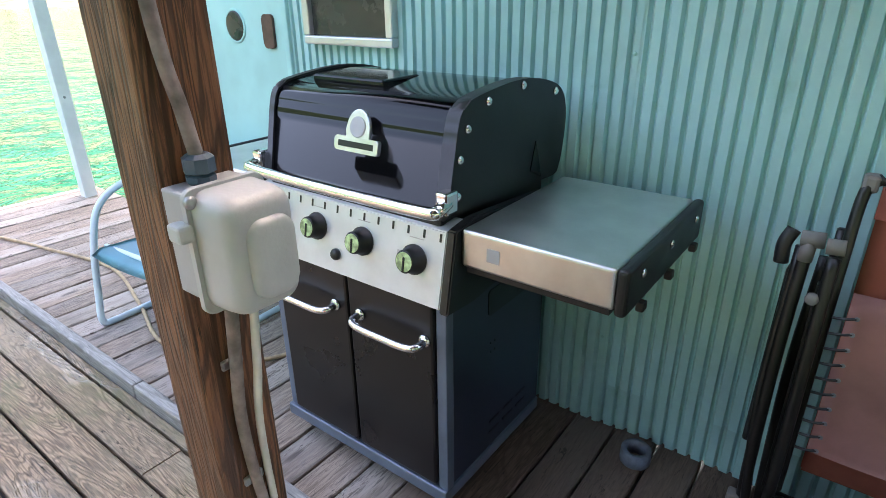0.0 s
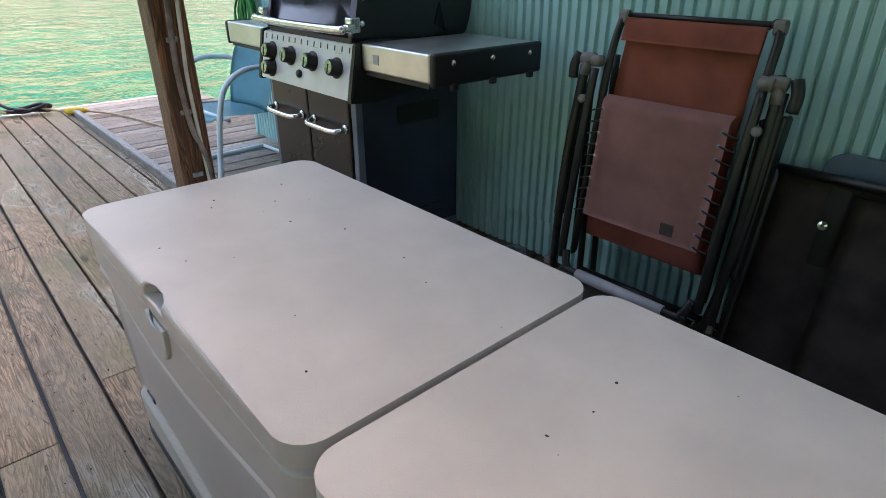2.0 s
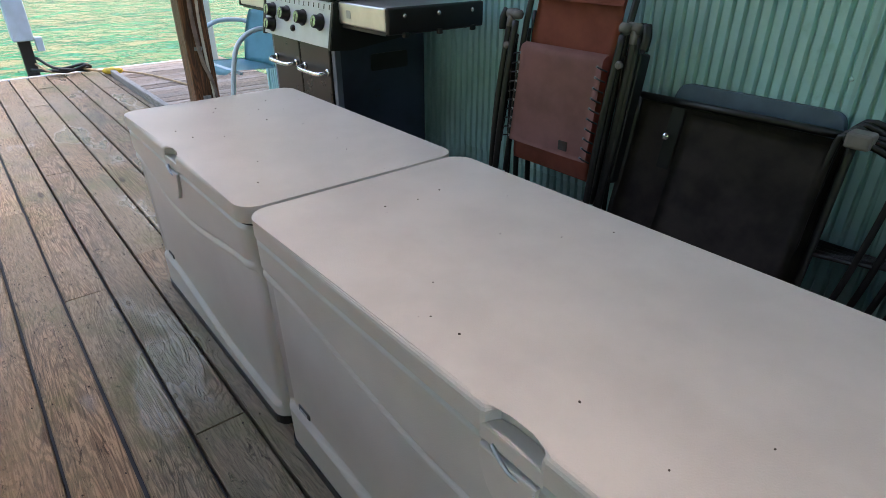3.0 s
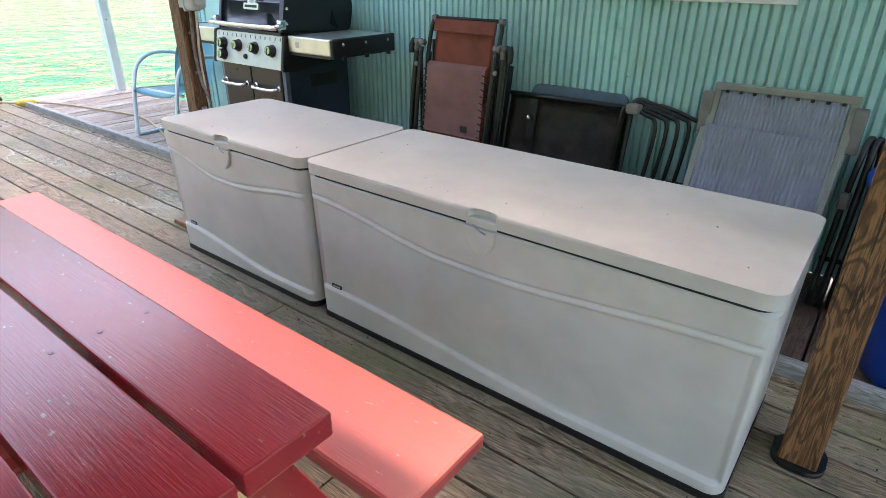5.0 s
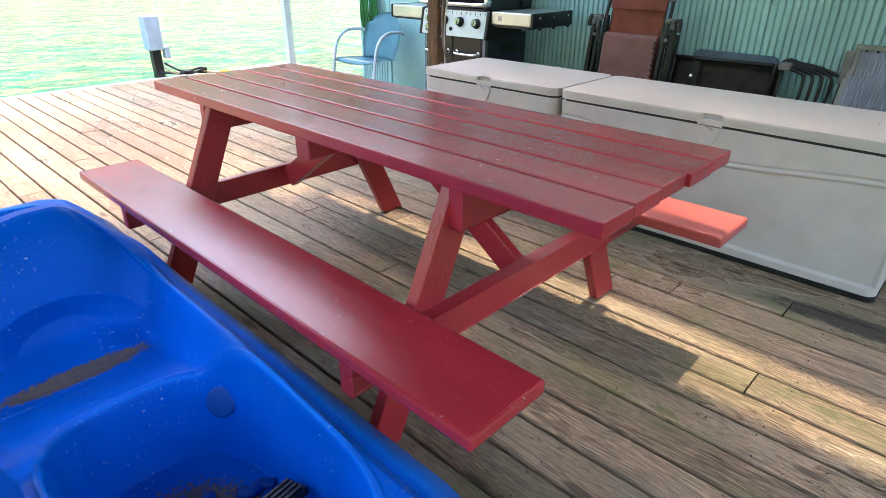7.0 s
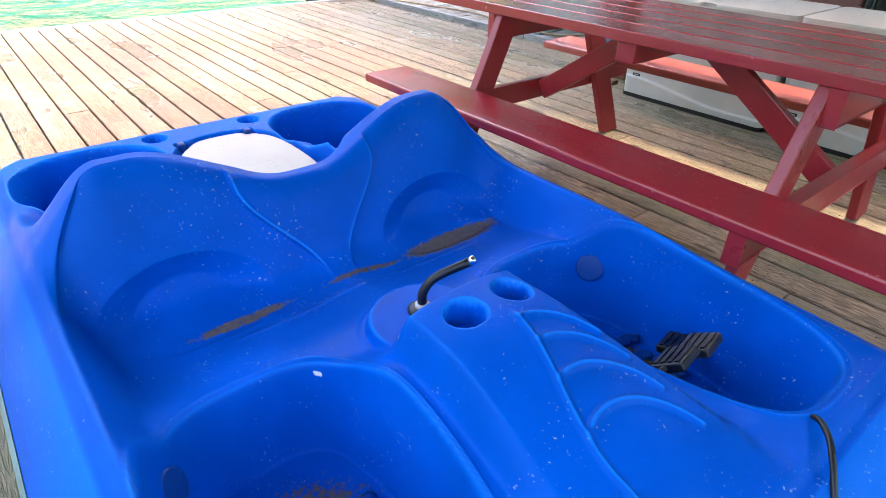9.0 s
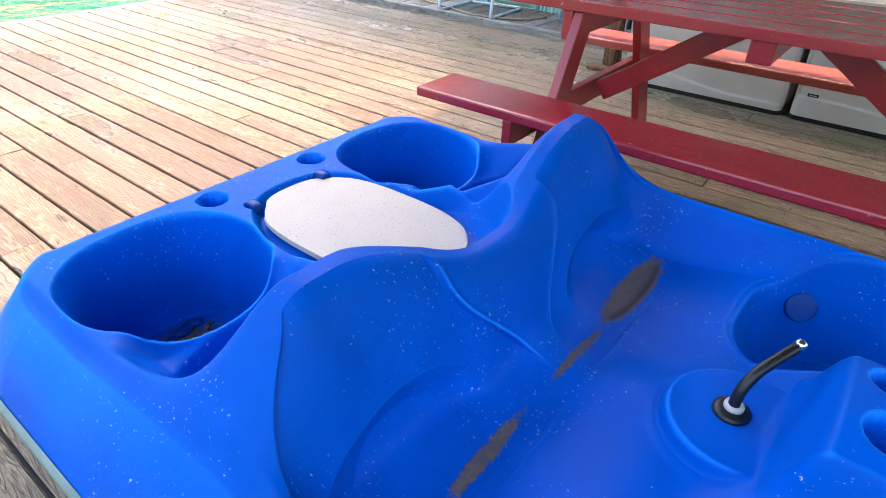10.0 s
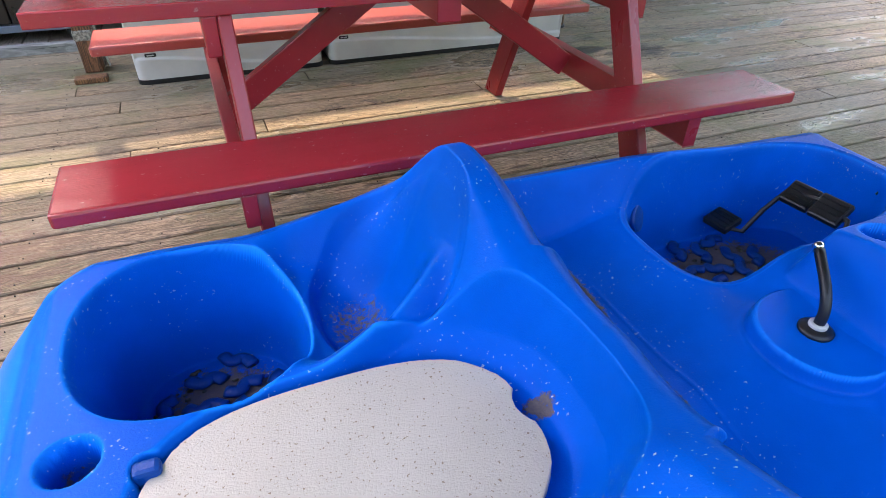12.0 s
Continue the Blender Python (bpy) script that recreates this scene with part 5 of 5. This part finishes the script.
    part("cross_tube", tube([(L - 0.01, 1.52, 1.025), (R + 0.01, 1.52, 1.025)], 0.009, 10), M_tube, t, smooth=True)


recliner()


# ---- dark folded cots, slate table leaf, loose chair frames ----
def folded_cot():
    t = thing("folded_cot", label="charcoal fabric camp cot folded against the wall", category="folding cot")
    lean = [(1.36, 0.03), (1.41, 0.25), (1.46, 0.45), (1.505, 0.655)]
    part("fabric", cloth(0.56, 1.235, lean, 0.03, 0.006), M_mat, t, smooth=True)
    part("front_flap", cloth(0.76, 1.22, [(y - 0.045, z * 0.985) for y, z in lean], 0.02, 0.008), M_mat, t, smooth=True)
    part("top_rail", tube([(0.53, 1.50, 0.665), (1.25, 1.50, 0.672)], 0.013, 10), M_tube, t, smooth=True)
    part("strap", cloth(0.70, 0.745, [(y - 0.035, z) for y, z in lean[2:]], 0.004), M_tube, t)
    part("strap_hook", lathe([(0.012, 0), (0.012, 0.005), (0.005, 0.008)], 10, pose(0.712, 1.435, 0.56, 80)), M_chrome, t, "shiny metal snap")
    for x in (0.55, 1.245):
        part("side_rail", tube([(x, 1.37, 0.02), (x, 1.44, 0.35), (x, 1.50, 0.665)], 0.013, 10), M_tube, t, smooth=True)


folded_cot()
slate = thing("folding_tabletop", label="slate-blue plastic folding leaf behind the cot", category="folding table")
part("leaf", slab(rounded(0.64, 0.05, 1.19, 0.715, 0.045), 0, 0.028, 0.008, 3, pose(0, 1.545, 0, 85)), M_slate, slate)
for k in range(5):
    f = thing("chair_frame", label="folded black tubular chair frame by the cot", category="chair frame", group="folded frames")
    o = 0.046 * k
    part("hoop", tube([(1.20, 1.40 + 0.028 * k, 0.02), (1.21, 1.46 + 0.025 * k, 0.62 + 0.006 * k), (1.25 + o * 0.5, 1.465 + 0.025 * k, 0.665 + 0.006 * k), (1.33 + o, 1.47 + 0.02 * k, 0.655), (1.385 + o, 1.465 + 0.02 * k, 0.60), (1.36 + o, 1.43 + 0.02 * k, 0.30), (1.31 + o, 1.40 + 0.02 * k, 0.02)], 0.0095, 10), M_tube, f, smooth=True)
    part("link", tube([(1.22, 1.44 + 0.028 * k, 0.32), (1.365 + o, 1.435 + 0.02 * k, 0.34)], 0.008, 8), M_tube, f, smooth=True)
    if k == 1:
        part("bracket", boxed((1.235, 1.44, 0.655), (1.30, 1.50, 0.70), 0.008), M_joint, f, "grey plastic bracket")


# ---- striped sling lounger ----
def lounger():
    t = thing("sling_lounger", label="folded taupe-framed lounger with ribbed blue-grey sling", category="lounger")
    L, R = 1.605, 2.135

    def ribbed(a, b, pts, amp):
        bm = bmesh.new()
        path = catmull([(0, y, z) for y, z in pts], 6)
        rows, nx = [], 168
        for p in path:
            rows.append([bm.verts.new((a + (b - a) * i / nx, p.y + amp * math.sin(2 * math.pi * i / 6), p.z)) for i in range(nx + 1)])
        grid_faces(bm, rows)
        bmesh.ops.solidify(bm, geom=list(bm.faces), thickness=0.006)
        return bm
    part("back_sling", ribbed(L + 0.02, R - 0.02, [(1.42, 0.35), (1.50, 0.60), (1.572, 0.80)], 0.0042), M_sling, t, "ribbed blue-grey sling", True)
    part("seat_sling", ribbed(L + 0.012, R - 0.012, [(1.22, 0.14), (1.34, 0.42), (1.43, 0.64), (1.455, 0.662), (1.475, 0.655)], 0.0042), M_sling, t, "ribbed blue-grey sling", True)
    for x in (L, R):
        part("seat_rail", boxed((-0.014, -0.012, 0), (0.014, 0.012, 0.60), 0.005, 2, pose(x, 1.205, 0.10, -24)), M_slingframe, t)
        part("back_rail", boxed((-0.016, -0.012, 0), (0.016, 0.012, 0.66), 0.005, 2, pose(x, 1.375, 0.18, -18.5)), M_slingframe, t)
        part("leg_rail", tube([(x, 1.20, 0.015), (x, 1.42, 0.40), (x, 1.56, 0.62)], 0.012, 10), M_tube, t, smooth=True)
        g = -1 if x < 1.8 else 1
        part("arm_plate", boxed((x + g * 0.03 - 0.025, 1.53, 0.60), (x + g * 0.03 + 0.025, 1.56, 0.79), 0.008), M_joint, t)
        part("foot", boxed((x - 0.018, 1.18, 0), (x + 0.018, 1.225, 0.03), 0.006), M_black, t)
    part("top_rail", boxed((L - 0.016, 1.567, 0.795), (R + 0.016, 1.592, 0.828), 0.006), M_slingframe, t)
    part("bottom_rail", tube([(L, 1.21, 0.12), (R, 1.21, 0.12)], 0.012, 10), M_slingframe, t, smooth=True)
    for k in range(9):
        part("lacing", boxed((L + 0.035 + k * 0.056, 1.555, 0.788), (L + 0.05 + k * 0.056, 1.572, 0.80), 0.002), M_tube, t)


lounger()

bin_ = thing("plastic_bin", pose(2.60, 0.97, 0), "round dark bin with bright blue lid", "bin")
part("body", lathe([(0.17, 0), (0.19, 0.02), (0.215, 0.50), (0.22, 0.52), (0.21, 0.53)], 28), M_bluebin, bin_, smooth=True)
part("lid", lathe([(0.228, 0.525), (0.232, 0.555), (0.20, 0.585), (0.10, 0.60), (0.03, 0.602)], 28), M_bluebin, bin_, "bright blue lid", True)
bin2 = thing("plastic_tub", pose(2.43, 1.42, 0), "dark plastic tub with blue lid by the wall", "tub")
part("body", lathe([(0.13, 0), (0.15, 0.02), (0.17, 0.53), (0.165, 0.54)], 24), M_black, bin2, smooth=True)
part("lid", lathe([(0.178, 0.535), (0.182, 0.575), (0.15, 0.61), (0.05, 0.625)], 24), M_bluebin, bin2, "bright blue lid", True)

pile = thing("chair_frame", label="folded black tubular frame leaning beside the lounger", category="chair frame", group="folded frames")
for k in range(3):
    part("hoop", tube([(2.19 + 0.04 * k, 1.30, 0.015), (2.20 + 0.04 * k, 1.45, 0.42), (2.215 + 0.03 * k, 1.53, 0.66), (2.235 + 0.03 * k, 1.545, 0.64), (2.235 + 0.04 * k, 1.48, 0.40), (2.225 + 0.04 * k, 1.34, 0.015)], 0.0115, 10), M_tube, pile, smooth=True)
part("cross_tube", tube([(2.18, 1.375, 0.20), (2.32, 1.375, 0.20)], 0.010, 8), M_tube, pile, smooth=True)
part("joint_block", boxed((2.18, 1.43, 0.40), (2.22, 1.47, 0.47), 0.008), M_joint, pile, "grey plastic joint")

ban = thing("banner", label="white banner with pale blue edge on the wall", category="banner")
part("sheet", boxed((0.95, WALL_Y - 0.022, 1.155), (1.83, WALL_Y - 0.014, 1.75), 0.002, 1), M_banner, ban)


# ---- metal shell chair ----
def lawn_chair():
    t = thing("metal_chair", pose(-2.42, 1.22, 0, 0, 0, 4), "turquoise metal shell-back chair with pale tubular arms", "chair")
    bm = bmesh.new()
    rows = []
    for j in range(15):
        e = j / 14
        z = 0.36 + 0.44 * e
        half = 0.255 * (1 - 0.35 * max(0, e - 0.55) ** 2 / 0.2) * (0.82 + 0.18 * min(1, e * 3))
        yy = 0.13 + 0.13 * e
        rows.append([bm.verts.new((half * s, yy - 0.06 * s * s, z + (-0.05 * s * s if e > 0.8 else 0))) for s in (k / 7 for k in range(-7, 8))])
    grid_faces(bm, rows)
    bmesh.ops.solidify(bm, geom=list(bm.faces), thickness=0.006)
    part("backrest", bm, M_chair, t, "curved turquoise shell back", True)
    bm = bmesh.new()
    rows = []
    for j in range(11):
        e = j / 10
        rows.append([bm.verts.new((0.25 * s, -0.29 + 0.45 * e, 0.395 - 0.03 * e - 0.018 * (1 - s * s) - (0.025 if j == 0 else 0))) for s in (k / 7 for k in range(-7, 8))])
    grid_faces(bm, rows)
    bmesh.ops.solidify(bm, geom=list(bm.faces), thickness=0.012)
    part("seat", bm, M_chair, t, "turquoise pressed seat", True)
    for g in (-1, 1):
        x = 0.29 * g
        part("arm_tube", tube([(x * 0.86, 0.19, 0.60), (x, 0.12, 0.63), (x, -0.06, 0.635), (x, -0.19, 0.56), (x, -0.25, 0.40), (x, -0.29, 0.15), (x, -0.30, 0.03), (x, -0.24, 0.012), (x, 0.0, 0.0125), (x, 0.30, 0.0125)], 0.0155, 10), M_chairw, t, "pale tubular arm and runner", True)
    part("rear_tube", tube([(-0.29, 0.30, 0.0125), (0.29, 0.30, 0.0125)], 0.0125, 10), M_chairw, t, smooth=True)
    part("seat_tube", tube([(-0.29, -0.20, 0.375), (0.29, -0.20, 0.375)], 0.011, 10), M_chairw, t, smooth=True)
    return t


lawn_chair()
# ---- hose and tap on the wall ----
hose = thing("garden_hose", label="bundle of green garden hose hung on the wall", category="hose")
rg = random.Random(12)
for k in range(12):
    dx, dl, dy = rg.uniform(-0.05, 0.05), rg.uniform(-0.08, 0.1), rg.uniform(0, 0.06)
    cx, cy = -2.83 + dx * 0.6, WALL_Y - 0.05 - dy
    part("loop", tube([(cx - 0.02, cy, 0.99), (cx - 0.07 + dx * 0.5, cy - 0.01, 0.88), (cx - 0.075 + dx, cy, 0.62 + dl), (cx - 0.01 + dx, cy - 0.01, 0.45 + dl), (cx + 0.06 + dx, cy, 0.62 + dl), (cx + 0.06 + dx * 0.5, cy, 0.88), (cx + 0.02, cy, 0.99), (cx - 0.02, cy, 0.99)], 0.0085, 8, 5), M_hose, hose, smooth=True)
part("hanger", boxed((-2.86, WALL_Y - 0.13, 0.985), (-2.79, WALL_Y - 0.005, 1.0), 0.004), M_black, hose, "black metal hanger")
tap = thing("wall_tap", label="brass-bodied wall tap with green handle", category="tap")
part("body", tube([(-2.95, WALL_Y + 0.0, 1.08), (-2.95, WALL_Y - 0.07, 1.08), (-2.95, WALL_Y - 0.10, 1.04)], 0.015, 10), M_galv, tap, smooth=True)
part("handle", lathe([(0.03, 0), (0.032, 0.006), (0.02, 0.012)], 12, pose(-2.95, WALL_Y - 0.06, 1.10)), M_hose, tap, smooth=True)

# ---- shore power pedestal and cords at the deck edge ----
ped = thing("power_pedestal", pose(-5.22, 0.17, 0), "pale blue power pedestal on dark post at deck edge", "power pedestal")
part("stem", boxed((-0.05, -0.05, -0.6), (0.05, 0.05, 0.36), 0.006), M_black, ped, "dark stem")
part("head", boxed((-0.09, -0.085, 0.30), (0.09, 0.085, 0.68), 0.012, 2), M_ped, ped, "pale blue metal head")
part("socket_box", boxed((0.0, 0.086, 0.20), (0.08, 0.15, 0.33), 0.008), M_ped, ped)
for k, pts in enumerate(([(-5.1, 0.2, 0.1), (-4.98, 0.3, 0.03), (-4.9, 0.5, 0.05), (-4.78, 0.66, 0.03), (-4.70, 0.72, 0.025)], [(-5.12, 0.22, 0.15), (-4.95, 0.35, 0.06), (-4.88, 0.55, 0.09), (-4.92, 0.62, 0.05), (-4.95, 0.48, 0.04), (-4.9, 0.36, 0.06), (-4.86, 0.6, 0.03)], [(-5.1, 0.15, 0.05), (-4.93, 0.42, 0.03), (-4.84, 0.58, 0.09), (-4.88, 0.44, 0.04), (-4.93, 0.30, 0.05)])):
    w = thing("power_cable", label="tangled dark power cord on the deck edge", category="cord", group="deck cords")
    part("lead", tube(pts, 0.014 if k else 0.011, 8), M_cordt if k == 0 else M_black, w, smooth=True)
yc = thing("cord_connector", label="yellow twist-lock connector joining two cords", category="connector")
part("plug", lathe([(0.014, -0.08), (0.028, -0.06), (0.03, -0.01), (0.036, 0.0), (0.036, 0.02), (0.03, 0.03), (0.026, 0.08), (0.012, 0.10)], 14, Matrix.Translation((-4.66, 0.745, 0.037)) @ Vector((0.5, 0.86, 0.02)).to_track_quat("Z", "Y").to_matrix().to_4x4()), M_yellow, yc, smooth=True)
lead = thing("power_cable", label="tan extension cord lying across the walkway", category="cord", group="deck cords")
part("lead", tube([(-4.62, 0.83, 0.03), (-4.4, 1.0, 0.012), (-3.9, 1.12, 0.01), (-3.3, 1.22, 0.01), (-2.75, 1.10, 0.01), (-2.3, 0.98, 0.01), (-1.9, 1.12, 0.01), (-1.75, 1.35, 0.012)], 0.009, 8), M_cordt, lead, smooth=True)
tape = thing("tape_roll", pose(-0.40, 1.53, 0), "small grey roll of tape on the deck", "tape roll")
bm = bmesh.new()
rings = [[bm.verts.new((r * math.cos(2 * math.pi * k / 24), r * math.sin(2 * math.pi * k / 24), z)) for k in range(24)] for r, z in ((0.032, 0), (0.047, 0), (0.049, 0.01), (0.047, 0.05), (0.032, 0.05))]
for a, b in zip(rings, rings[1:] + rings[:1]):
    for k in range(24):
        bm.faces.new((a[k], a[(k + 1) % 24], b[(k + 1) % 24], b[k]))
part("roll", bm, M_tape, tape, smooth=True)
